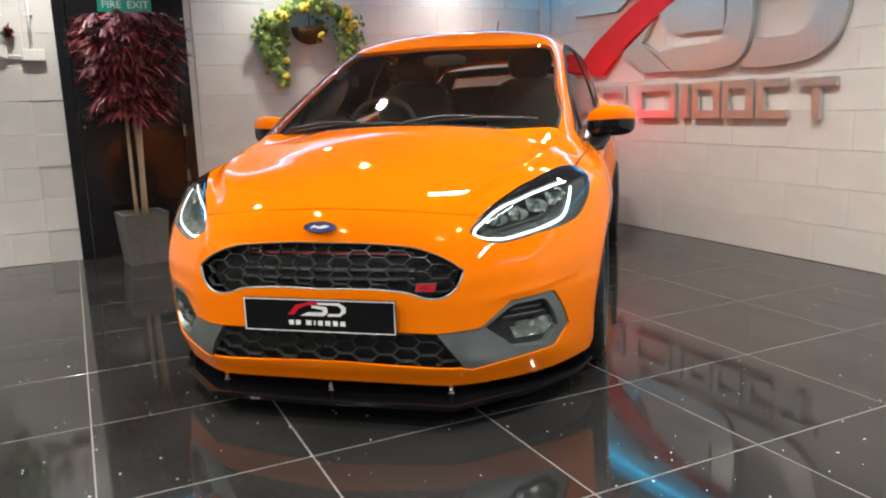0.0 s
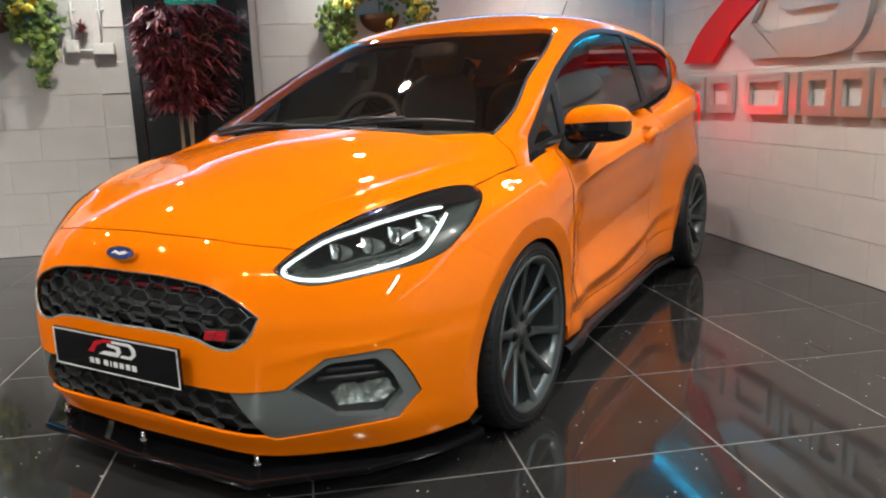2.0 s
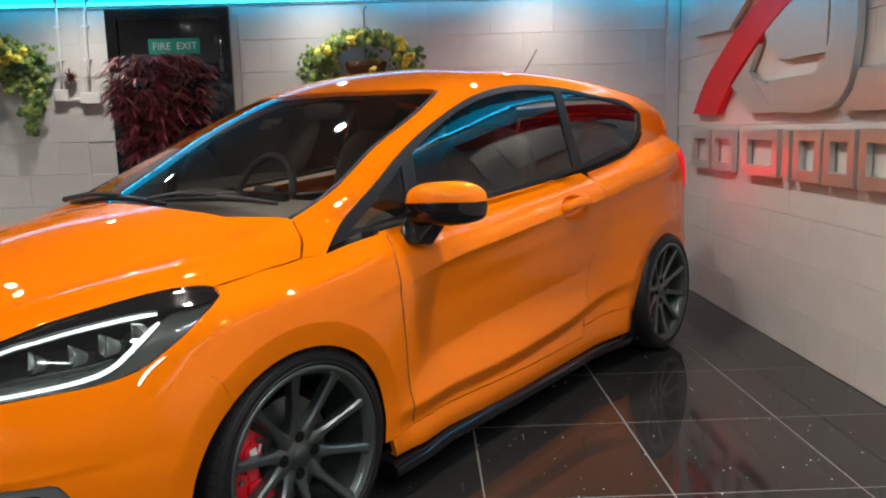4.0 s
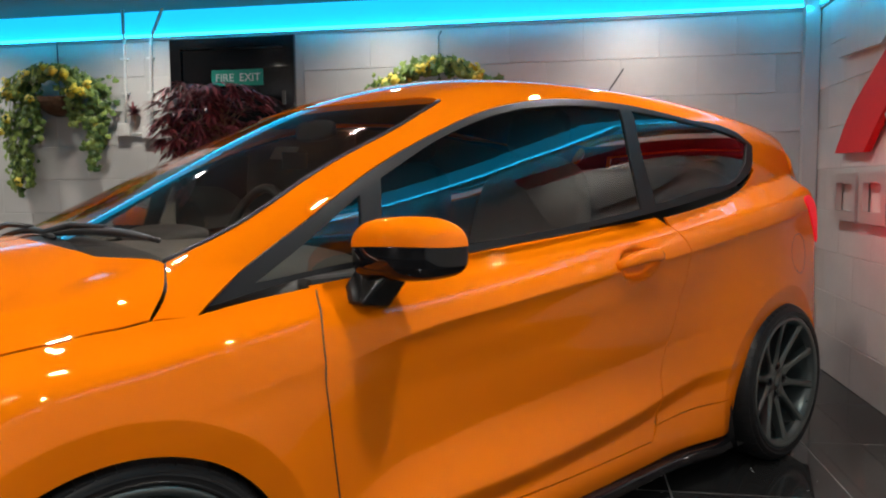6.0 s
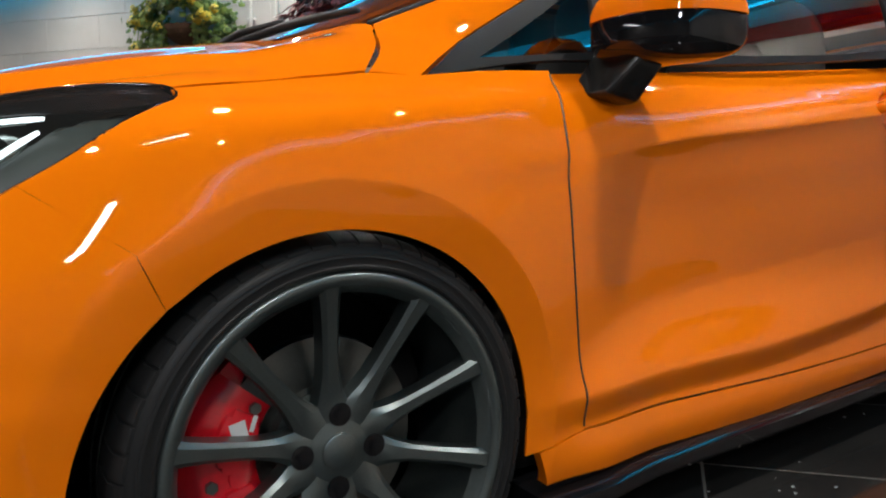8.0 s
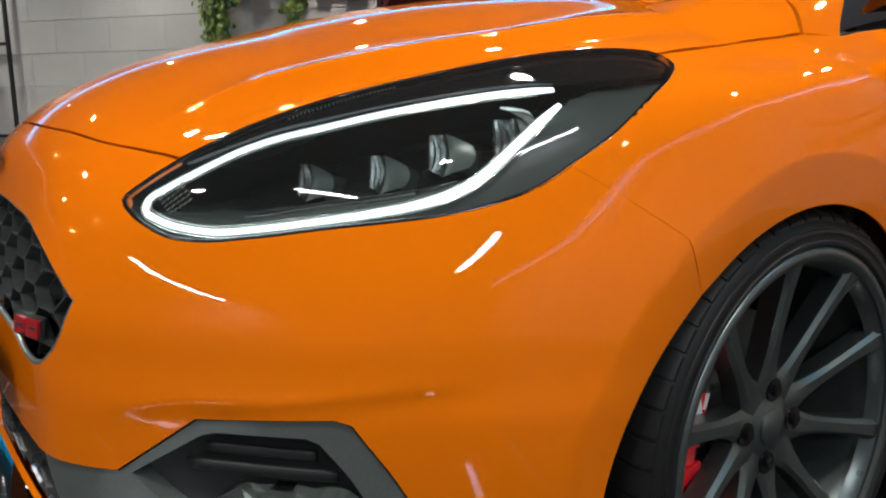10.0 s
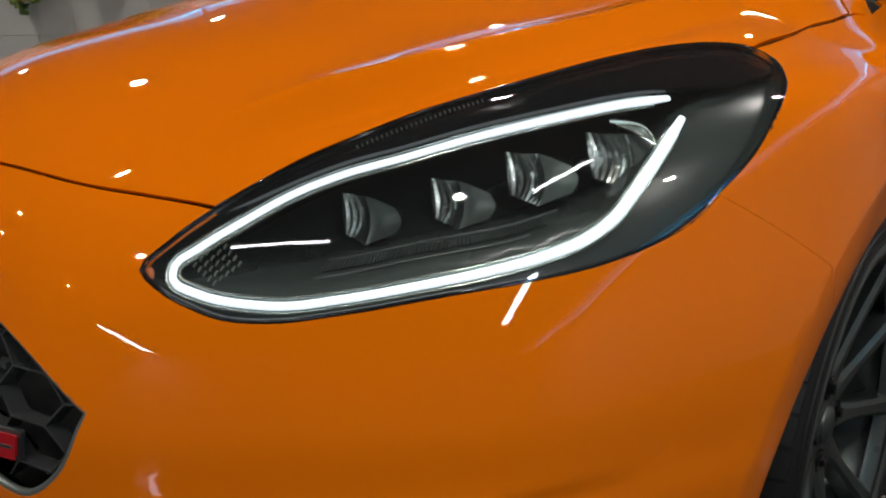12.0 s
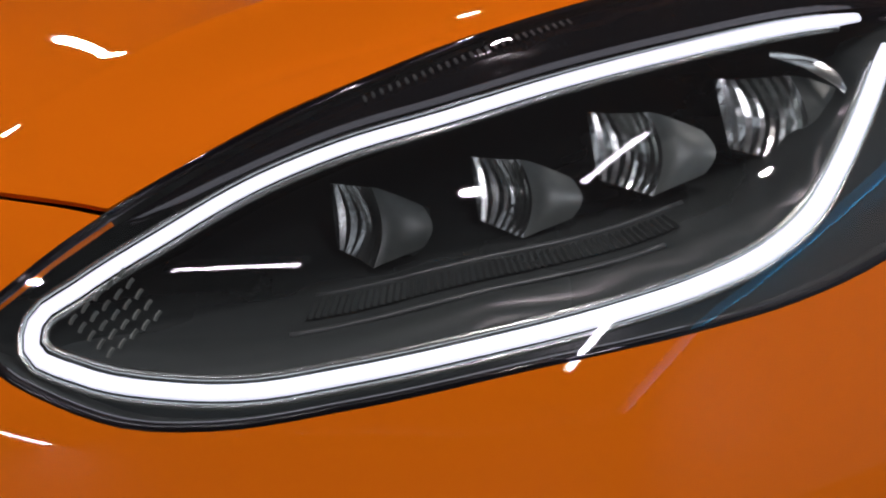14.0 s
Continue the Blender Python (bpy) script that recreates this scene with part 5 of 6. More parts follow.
front_l = wheel(pose(0.826, AXLE_F + 0.022, 0.303), "front_wheel", "dark ten-spoke front wheel with red brake caliper")


def caliper(w):
    """Four-piston caliper on the wheel's front side: a stepped arc with two bosses, a bridge, pipes and bolts."""
    def arc(bm, a0, a1, n, section):
        rows = []
        for i in range(n):
            a = radians(a0 + (a1 - a0) * i / (n - 1))
            t = i / (n - 1)
            rows.append([bm.verts.new((x, r * math.sin(a), r * math.cos(a))) for r, x in section(t)])
        k = len(rows[0])
        for p0, p1 in zip(rows, rows[1:]):
            for j in range(k):
                bm.faces.new((p0[j], p0[(j + 1) % k], p1[(j + 1) % k], p1[j]))
        bm.faces.new(rows[0])
        bm.faces.new(list(reversed(rows[-1])))
        return bm

    def body(t):
        swell = 1 - abs(2 * t - 1) ** 3
        return ((0.100, -0.095), (0.104, -0.052), (0.114, -0.044), (0.160, -0.040), (0.176 + 0.010 * swell, -0.046), (0.190 + 0.018 * swell, -0.060), (0.196 + 0.018 * swell, -0.100))

    c = part("brake_caliper", arc(bmesh.new(), -146, -50, 25, body), RED_CAL, w, "red painted brake caliper", angle=35)
    for a0, a1, r0, r1, x in ((-136, -103, 0.106, 0.168, -0.030), (-93, -60, 0.106, 0.168, -0.030), (-104, -92, 0.112, 0.150, -0.034)):
        bm = arc(bmesh.new(), a0, a1, 9, lambda t: ((r0 + 0.010 * abs(2 * t - 1) ** 4, -0.060), (r0 + 0.006 + 0.010 * abs(2 * t - 1) ** 4, x - 0.003), (r0 + 0.014, x), (r1 - 0.012, x), (r1 - 0.004 - 0.012 * abs(2 * t - 1) ** 4, x - 0.003), (r1 - 0.012 * abs(2 * t - 1) ** 4, -0.060)))
        part("piston_boss", bm, RED_CAL, c, smooth=False, angle=40)
    part("mounting_ear", arc(bmesh.new(), -52, -33, 7, lambda t: ((0.150 + 0.018 * t, -0.085), (0.150 + 0.018 * t, -0.066), (0.188 - 0.004 * t, -0.066), (0.188 - 0.004 * t, -0.085))), RED_CAL, c, "red mounting ear", angle=40)
    for a0, r, s0, s1, turn in ((-70, 0.141, 0.022, 0.024, 12), (-64, 0.125, 0.006, 0.022, -20), (-76, 0.122, 0.006, 0.016, -14), (-113, 0.139, 0.018, 0.006, 16), (-118, 0.134, 0.006, 0.014, 16)):
        a = radians(a0)
        m = Matrix.Translation((-0.0298, r * math.sin(a), r * math.cos(a))) @ pose(0, 0, 0, turn, 0, 0)
        bm = box(bmesh.new(), (0.0, -s0 / 2, -s1 / 2), (0.0012, s0 / 2, s1 / 2), m)
        part("caliper_mark", bm, WHITE, c, "white printed mark")
    for a0, r in ((-140, 0.128), (-56, 0.128), (-98, 0.170)):
        a = radians(a0)
        part("caliper_bolt", rod(bmesh.new(), (-0.06, r * math.sin(a), r * math.cos(a)), (-0.036, r * math.sin(a), r * math.cos(a)), 0.0085, seg=6), STEEL, c, "steel caliper bolt")
    a, b = radians(-146), radians(-132)
    part("brake_hose", tube(bmesh.new(), [(-0.07, 0.115 * math.sin(a), 0.115 * math.cos(a)), (-0.05, 0.108 * math.sin(b), 0.105 * math.cos(b)), (-0.07, 0.085 * math.sin(b), 0.10 * math.cos(b))], 0.004, 8), SATIN_BLACK, c, "black brake hose", smooth=True)


caliper(front_l)
for m, nm, lab in ((pose(0.808, AXLE_R, 0.305), "rear_wheel", "dark ten-spoke rear wheel"), (pose(-0.826, AXLE_F + 0.022, 0.303, 0, 0, 180), "front_wheel", "dark ten-spoke front wheel"), (pose(-0.808, AXLE_R, 0.305, 0, 0, 180), "rear_wheel", "dark ten-spoke rear wheel")):
    c = copy_thing(front_l, m)
    c.name = nm
    tagged(c, lab)

# cabin
dash = part("dashboard", blob(bmesh.new(), (0, 0.52, 0.80), (0.62, 0.36, 0.115), 3.2), CABIN_GREY, car, "grey moulded dashboard", smooth=True)
part("instrument_hood", blob(bmesh.new(), (-0.34, 0.56, 0.90), (0.17, 0.13, 0.055), 2.6), CABIN_DARK, dash, "dark instrument hood", smooth=True)
part("centre_screen", box(bmesh.new(), (-0.11, 0.60, 0.86), (0.11, 0.63, 0.945), bevel=0.008), GLOSS_BLACK, dash, "black centre screen")
bm = bmesh.new()
ring = [(0.185 * math.cos(2 * math.pi * k / 32), 0.185 * math.sin(2 * math.pi * k / 32), 0) for k in range(33)]
WHEEL_M = pose(-0.34, 0.86, 0.90, 68, 0, 0)
tube(bm, [WHEEL_M @ Vector(p) for p in ring], 0.017, 10, 1, [WHEEL_M.to_3x3() @ Vector((0, 0, 1))] * 33)
steer = part("steering_wheel", bm, CABIN_DARK, car, "black leather steering wheel", smooth=True)
bm = bmesh.new()
for a in (0, 180, 270):
    box(bm, (0, -0.018, -0.008), (0.18, 0.018, 0.008), WHEEL_M @ pose(0, 0, 0, 0, 0, a))
box(bm, (-0.07, -0.05, -0.025), (0.07, 0.05, 0.012), WHEEL_M, 0.012)
part("steering_spokes", bm, CABIN_DARK, steer)
for x in (-0.35, 0.35):
    seat = part("front_seat", blob(bmesh.new(), (x, 1.22, 0.52), (0.25, 0.27, 0.10), 3.0), SEAT_CLOTH, car, "dark cloth front seat", smooth=True)
    bm = blob(bmesh.new(), (0, 0, 0.33), (0.25, 0.08, 0.34), 3.2)
    bm.transform(pose(x, 1.46, 0.52, -14, 0, 0))
    part("backrest", bm, SEAT_CLOTH, seat, smooth=True)
    bm = blob(bmesh.new(), (0, 0, 0.75), (0.13, 0.05, 0.09), 3.0)
    bm.transform(pose(x, 1.46, 0.52, -12, 0, 0))
    part("headrest", bm, SEAT_CLOTH, seat, smooth=True)
rear_seat = part("rear_seat", blob(bmesh.new(), (0, 2.25, 0.52), (0.58, 0.28, 0.11), 3.5), SEAT_CLOTH, car, "dark cloth rear bench", smooth=True)
bm = blob(bmesh.new(), (0, 0, 0.30), (0.58, 0.08, 0.32), 4.0)
bm.transform(pose(0, 2.50, 0.55, -16, 0, 0))
part("backrest", bm, SEAT_CLOTH, rear_seat, smooth=True)
panel("headlining", CABIN_DARK, car, cabin_map, f_cabin, over([(0.925, 90), (0.938, 60), (1.02, 42.5), (1.4, 42), (1.78, 42), (2.13, 39), (2.5, 36), (2.85, 40), (2.9, 60), (2.92, 90)]), label="dark headlining", both=False, lip=0.0, inset=0.022)
part("interior_mirror", blob(bmesh.new(), (0, 0.93, 1.255), (0.115, 0.022, 0.034), 3.0), CABIN_DARK, car, "black interior mirror", smooth=True)
for flip in (1, -1):
    bm = bmesh.new()
    box(bm, (0.60, 0.5, 0.25), (0.67, 1.85, 0.865), Matrix.Diagonal((flip, 1, 1, 1)), 0.02)
    part("door_lining", bm, CABIN_DARK, car, "dark inner door lining")
part("window_card", box(bmesh.new(), (-0.600, 1.135, 1.148), (-0.598, 1.25, 1.216), None, 0.0005), CABIN_GREY, car, "pale paper card in the far window")


# ---- the room ----
BLOCK = block_paint()
MORTAR = plain("painted_joint", (0.56, 0.545, 0.52), 0.7, grain=120)
TILE = floor_tile()
GROUT = plain("pale_grout", (0.22, 0.205, 0.19), 0.75, grain=200)
CHARCOAL = plain("mid_grey_wall_paint", (0.21, 0.195, 0.18), 0.6, grain=50, vary=0.1)
CEILING = plain("ceiling_paint", (0.14, 0.125, 0.115), 0.7, grain=40, vary=0.06)
CYAN = glow("cyan_strip", (0.02, 0.62, 1.0), 7.0)
LEDGE = plain("ledge_paint", (0.30, 0.30, 0.30), 0.6, grain=80)
# bare wall above the ledge: the strip's light is put in as emission
BAND = glow("cyan_lit_wall_glow", (0.01, 0.42, 0.70), 1.45)
BLACK_DOOR = plain("black_gloss_door", (0.008, 0.008, 0.009), 0.16, grain=30, relief=0.35, coat=0.4)
RED_METAL = plain("red_enamel", (0.66, 0.007, 0.014), 0.42, grain=60, relief=0.0, vary=0.05, shine=0.3)
BRUSHED = brushed("brushed_steel", (0.66, 0.65, 0.63), 0.38)
WHITE_PVC = plain("white_plastic", (0.72, 0.71, 0.68), 0.4, grain=100)
SIGN_GREEN = plain("sign_green", (0.01, 0.30, 0.20), 0.35, grain=100)
CONCRETE = plain("slate_planter", (0.11, 0.105, 0.10), 0.6, grain=40, vary=0.3, relief=0.2)
BARK = plain("pale_cane", (0.42, 0.30, 0.19), 0.7, grain=40, vary=0.25, relief=0.3)
SOIL = plain("moss", (0.06, 0.05, 0.035), 0.9, grain=60, vary=0.4, relief=0.5)
WICKER = plain("brown_coir", (0.10, 0.05, 0.025), 0.9, grain=50, vary=0.4, relief=0.6)
RED_LEAF = leaf_mat("red_leaves", (0.085, 0.010, 0.014), (0.36, 0.075, 0.085))
IVY_LEAF = leaf_mat("ivy_leaves", (0.040, 0.095, 0.018), (0.27, 0.37, 0.075))
PETAL = leaf_mat("yellow_petals", (0.62, 0.46, 0.02), (0.85, 0.72, 0.10))
KEG = plain("brushed_keg", (0.42, 0.40, 0.37), 0.34, metal=0.9, grain=60)


def room_part(name, bm, mat, parent, label="", **kw):
    bm.transform(ROOM)
    return part(name, bm, mat, parent, label, **kw)


def setting(name, bm, mat, label, category, **kw):
    return tagged(room_part(name, bm, mat, None, label, **kw), category=category, kind="structure")


slab_floor = setting("floor", box(bmesh.new(), (P_FAR - 0.2, Q_FRONT - 0.2, -0.12), (P_LOGO + 0.25, Q_BACK + 0.25, -0.0010)), GROUT, "showroom floor of glossy black tiles with pale grout", "floor")
wall_back = setting("wall_back", box(bmesh.new(), (P_FAR - 0.2, Q_BACK + 0.006, -0.004), (P_LOGO + 0.2, Q_BACK + 0.2, 2.09)), MORTAR, "grey painted blockwork wall", "wall")
wall_logo = setting("wall_logo", box(bmesh.new(), (P_LOGO + 0.006, Q_FRONT, -0.004), (P_LOGO + 0.2, Q_BACK + 0.006, 2.09)), MORTAR, "grey painted blockwork wall with metal sign", "wall")
setting("wall_far", box(bmesh.new(), (P_FAR - 0.2, Q_FRONT, -0.004), (P_FAR, Q_BACK + 0.006, CEIL)), CHARCOAL, "plain mid-grey wall", "wall")
setting("wall_front", box(bmesh.new(), (P_FAR - 0.2, Q_FRONT - 0.2, -0.004), (P_LOGO + 0.2, Q_FRONT, CEIL)), CHARCOAL, "plain mid-grey wall", "wall")
# both bands glow by themselves in place of the strips lighting them
setting("wall_band", box(bmesh.new(), (P_FAR, Q_BACK + 0.05, 2.09), (P_LOGO + 0.2, Q_BACK + 0.2, CEIL)), BAND, "wall band above the ledge, the strip's cyan light set as its own glow", "light band")
setting("wall_band_side", box(bmesh.new(), (P_LOGO + 0.05, Q_FRONT, 2.09), (P_LOGO + 0.2, Q_BACK + 0.05, CEIL)), BAND, "wall band above the ledge, the strip's cyan light set as its own glow", "light band")
setting("ceiling", box(bmesh.new(), (P_FAR - 0.2, Q_FRONT - 0.2, CEIL), (P_LOGO + 0.25, Q_BACK + 0.25, CEIL + 0.1)), CEILING, "dull grey-brown low ceiling", "ceiling")
setting("corner_boxing", box(bmesh.new(), (P_LOGO - 0.085, Q_BACK - 0.06, 0), (P_LOGO - 0.002, Q_BACK - 0.002, 2.2), None, 0.004), BLOCK, "grey boxed pipe in the corner", "trim")

# light ledge with hidden cyan strip
for nm, lo, hi, slo, shi in (("light_ledge", (P_FAR, Q_BACK - 0.012, 2.072), (P_LOGO - 0.012, Q_BACK + 0.05, 2.096), (P_FAR, Q_BACK - 0.007, 2.0965), (P_LOGO - 0.02, Q_BACK + 0.003, 2.117)),
                             ("light_ledge", (P_LOGO - 0.012, Q_FRONT, 2.072), (P_LOGO + 0.05, Q_BACK - 0.012, 2.096), (P_LOGO - 0.007, Q_FRONT, 2.0965), (P_LOGO + 0.003, Q_BACK - 0.02, 2.117)),
                             ("light_ledge", (P_FAR, Q_FRONT, 2.072), (P_LOGO - 0.012, Q_FRONT + 0.06, 2.096), (P_FAR, Q_FRONT + 0.028, 2.0965), (P_LOGO - 0.02, Q_FRONT + 0.042, 2.101)),
                             ("light_ledge", (P_FAR, Q_FRONT + 0.06, 2.072), (P_FAR + 0.06, Q_BACK - 0.012, 2.096), (P_FAR + 0.028, Q_FRONT + 0.06, 2.0965), (P_FAR + 0.042, Q_BACK - 0.02, 2.101))):
    ledge = tagged(room_part(nm, box(bmesh.new(), lo, hi, None, 0.003), LEDGE, None, "grey ledge along the wall with a cyan light strip"), category="ledge", kind="structure")
    room_part("light_strip", box(bmesh.new(), slo, shi), CYAN, ledge, "cyan light strip")

# downlights
for p, q, watts in DOWNLIGHTS:
    bm = bmesh.new()
    lathe(bm, [(0.043, 0.0), (0.046, -0.004), (0.058, -0.004), (0.060, 0.0), (0.060, 0.018), (0.043, 0.018)], 32, closed=True)
    bm.transform(pose(0, 0, 0, 0, 90, 0))
    bm.transform(pose(p, q, CEIL - 0.018))
    tagged(room_part("downlight", bm, WHITE_PVC, None, "round recessed ceiling downlight", smooth=True), category="ceiling light", group="ceiling downlights")
for p, q, long, turn, watts in BATTENS:
    wide = 0.10 if long > 1 else 0.04
    bm = box(bmesh.new(), (-wide, -long / 2 - 0.02, -0.07), (wide, long / 2 + 0.02, 0.0), pose(p, q, CEIL, 0, 0, turn), 0.006)
    tagged(room_part("batten_light", bm, WHITE_PVC, None, "slim white ceiling batten light"), category="ceiling light", group="batten lights")

# fire door
D0, D1, DT = -1.222, -0.352, 2.068
door_1 = tagged(room_part("door_1", box(bmesh.new(), (D0 + 0.085, Q_BACK - 0.020, 0.006), (D1 - 0.085, Q_BACK + 0.02, DT - 0.075), None, 0.003), BLACK_DOOR, None, "closed gloss black fire door in a black frame"), category="door", kind="structure")
for nm, lo, hi in (("door_frame", (D0, Q_BACK - 0.035, 0), (D0 + 0.08, Q_BACK + 0.003, DT)), ("door_frame", (D1 - 0.08, Q_BACK - 0.035, 0), (D1, Q_BACK + 0.003, DT)), ("door_head", (D0 + 0.08, Q_BACK - 0.035, DT - 0.07), (D1 - 0.08, Q_BACK + 0.003, DT))):
    room_part(nm, box(bmesh.new(), lo, hi, None, 0.004), BLACK_DOOR, door_1)
room_part("push_bar", box(bmesh.new(), (D0 + 0.10, Q_BACK - 0.075, 0.98), (D1 - 0.11, Q_BACK - 0.045, 1.03), None, 0.008), BLACK_DOOR, door_1, "black push bar")
for z in (0.52, 0.86, 1.62):
    room_part("hinge", box(bmesh.new(), (D1 - 0.085, Q_BACK - 0.042, z), (D1 - 0.062, Q_BACK - 0.020, z + 0.09), None, 0.003), STEEL, door_1, "steel hinge")
for z in (0.95, 1.02):
    room_part("door_bolt", box(bmesh.new(), (D0 + 0.11, Q_BACK - 0.03, z), (D0 + 0.125, Q_BACK - 0.018, z + 0.012)), CHROME, door_1, "bright bolt head")
sign = tagged(room_part("exit_sign", box(bmesh.new(), (-0.93, Q_BACK - 0.026, 1.752), (-0.572, Q_BACK - 0.0205, 1.857), None, 0.001), SIGN_GREEN, None, "green fire exit sign with white words on the door"), category="sign")
for text, at in (("FIRE", -0.838), ("EXIT", -0.662)):
    words = bpy.data.curves.new("sign_word", "FONT")
    words.body, words.size, words.extrude = text, 0.072, 0.0008
    words.align_x, words.align_y = "CENTER", "CENTER"
    wob = new("sign_word", words)
    me = bpy.data.meshes.new_from_object(wob.evaluated_get(bpy.context.evaluated_depsgraph_get()))
    bpy.data.objects.remove(wob)
    me.transform(ROOM @ pose(at, Q_BACK - 0.0272, 1.803, 90, 0, 0))
    finish("sign_word", me, WHITE, sign, "white word", False)

# cable conduits, boxes
conduits = []
for pc, bend in ((-1.556, 0.0), (-1.366, 0.10)):
    pts = [(pc - 0.012, Q_BACK - 0.018, 1.50), (pc - 0.006, Q_BACK - 0.018, 1.75), (pc, Q_BACK - 0.018, 2.05), (pc + bend * 0.25, Q_BACK - 0.02, 2.12), (pc + bend, Q_BACK - 0.02, CEIL)]
    c = tagged(room_part("cable_conduit", tube(bmesh.new(), pts, 0.0105, 10), WHITE_PVC, None, "white plastic cable conduit on the wall", smooth=True), category="conduit", group="cable conduits")
    for z in (1.72, 1.95):
        room_part("clip", box(bmesh.new(), (pc - 0.032, Q_BACK - 0.024, z), (pc + 0.022, Q_BACK, z + 0.014), None, 0.003), WHITE_PVC, c)
for lo, hi in (((-1.616, 1.437), (-1.526, 1.525)), ((-1.437, 1.417), (-1.296, 1.500))):
    b_ob = tagged(room_part("switch_box", box(bmesh.new(), (lo[0], Q_BACK - 0.045, lo[1]), (hi[0], Q_BACK, hi[1]), None, 0.005), WHITE_PVC, None, "white surface-mounted electrical box"), category="switch box", group="switch boxes")
    room_part("face_plate", box(bmesh.new(), (lo[0] + 0.006, Q_BACK - 0.049, lo[1] + 0.006), (hi[0] - 0.006, Q_BACK - 0.044, hi[1] - 0.006), None, 0.002), WHITE_PVC, b_ob)
    room_part("rocker", box(bmesh.new(), ((lo[0] + hi[0]) / 2 - 0.012, Q_BACK - 0.053, (lo[1] + hi[1]) / 2 - 0.014), ((lo[0] + hi[0]) / 2 + 0.012, Q_BACK - 0.048, (lo[1] + hi[1]) / 2 + 0.014), None, 0.002), WHITE_PVC, b_ob)
tagged(room_part("cable_conduit", tube(bmesh.new(), [(-1.526, Q_BACK - 0.02, 1.452), (-1.437, Q_BACK - 0.02, 1.452)], 0.0105, 10), WHITE_PVC, None, "white plastic cable conduit on the wall", smooth=True), category="conduit", group="cable conduits")


# plants
def leaf(bm, at, along, up, length, width, fold=0.25):
    """One pointed leaf, folded along its middle."""
    d = Vector(along).normalized()
    s = d.cross(Vector(up))
    s = s.normalized() if s.length > 1e-4 else Vector((1, 0, 0))
    n = s.cross(d)
    at = Vector(at)
    rows = [(0.0, 0.05), (0.35, 0.5), (0.65, 0.38), (1.0, 0.0)]
    mid, left, right = [], [], []
    for t, w in rows:
        c = at + d * length * t - Vector((0, 0, 1)) * length * 0.25 * t * t
        mid.append(bm.verts.new(c))
        if w:
            left.append(bm.verts.new(c + s * w * width + n * fold * w * width))
            right.append(bm.verts.new(c - s * w * width + n * fold * w * width))
    for k in range(2):
        bm.faces.new((mid[k], mid[k + 1], left[k + 1], left[k]))
        bm.faces.new((mid[k], right[k], right[k + 1], mid[k + 1]))
    bm.faces.new((mid[2], mid[3], left[2]))
    bm.faces.new((mid[2], right[2], mid[3]))


def palm_leaf(bm, at, along, size, rng):
    """A hand-shaped red leaf of narrow fingers."""
    d = Vector(along).normalized()
    side = d.cross(Vector((rng.uniform(-0.3, 0.3), rng.uniform(-0.3, 0.3), 1))).normalized()
    for a in (-68, -38, -12, 14, 42, 70):
        c, s = math.cos(radians(a)), math.sin(radians(a))
        leaf(bm, at, d * c + side * s + Vector((0, 0, rng.uniform(-0.25, 0.05))), (0, 0, 1), size * (1 - abs(a) / 170) * rng.uniform(0.85, 1.1), size * 0.16)


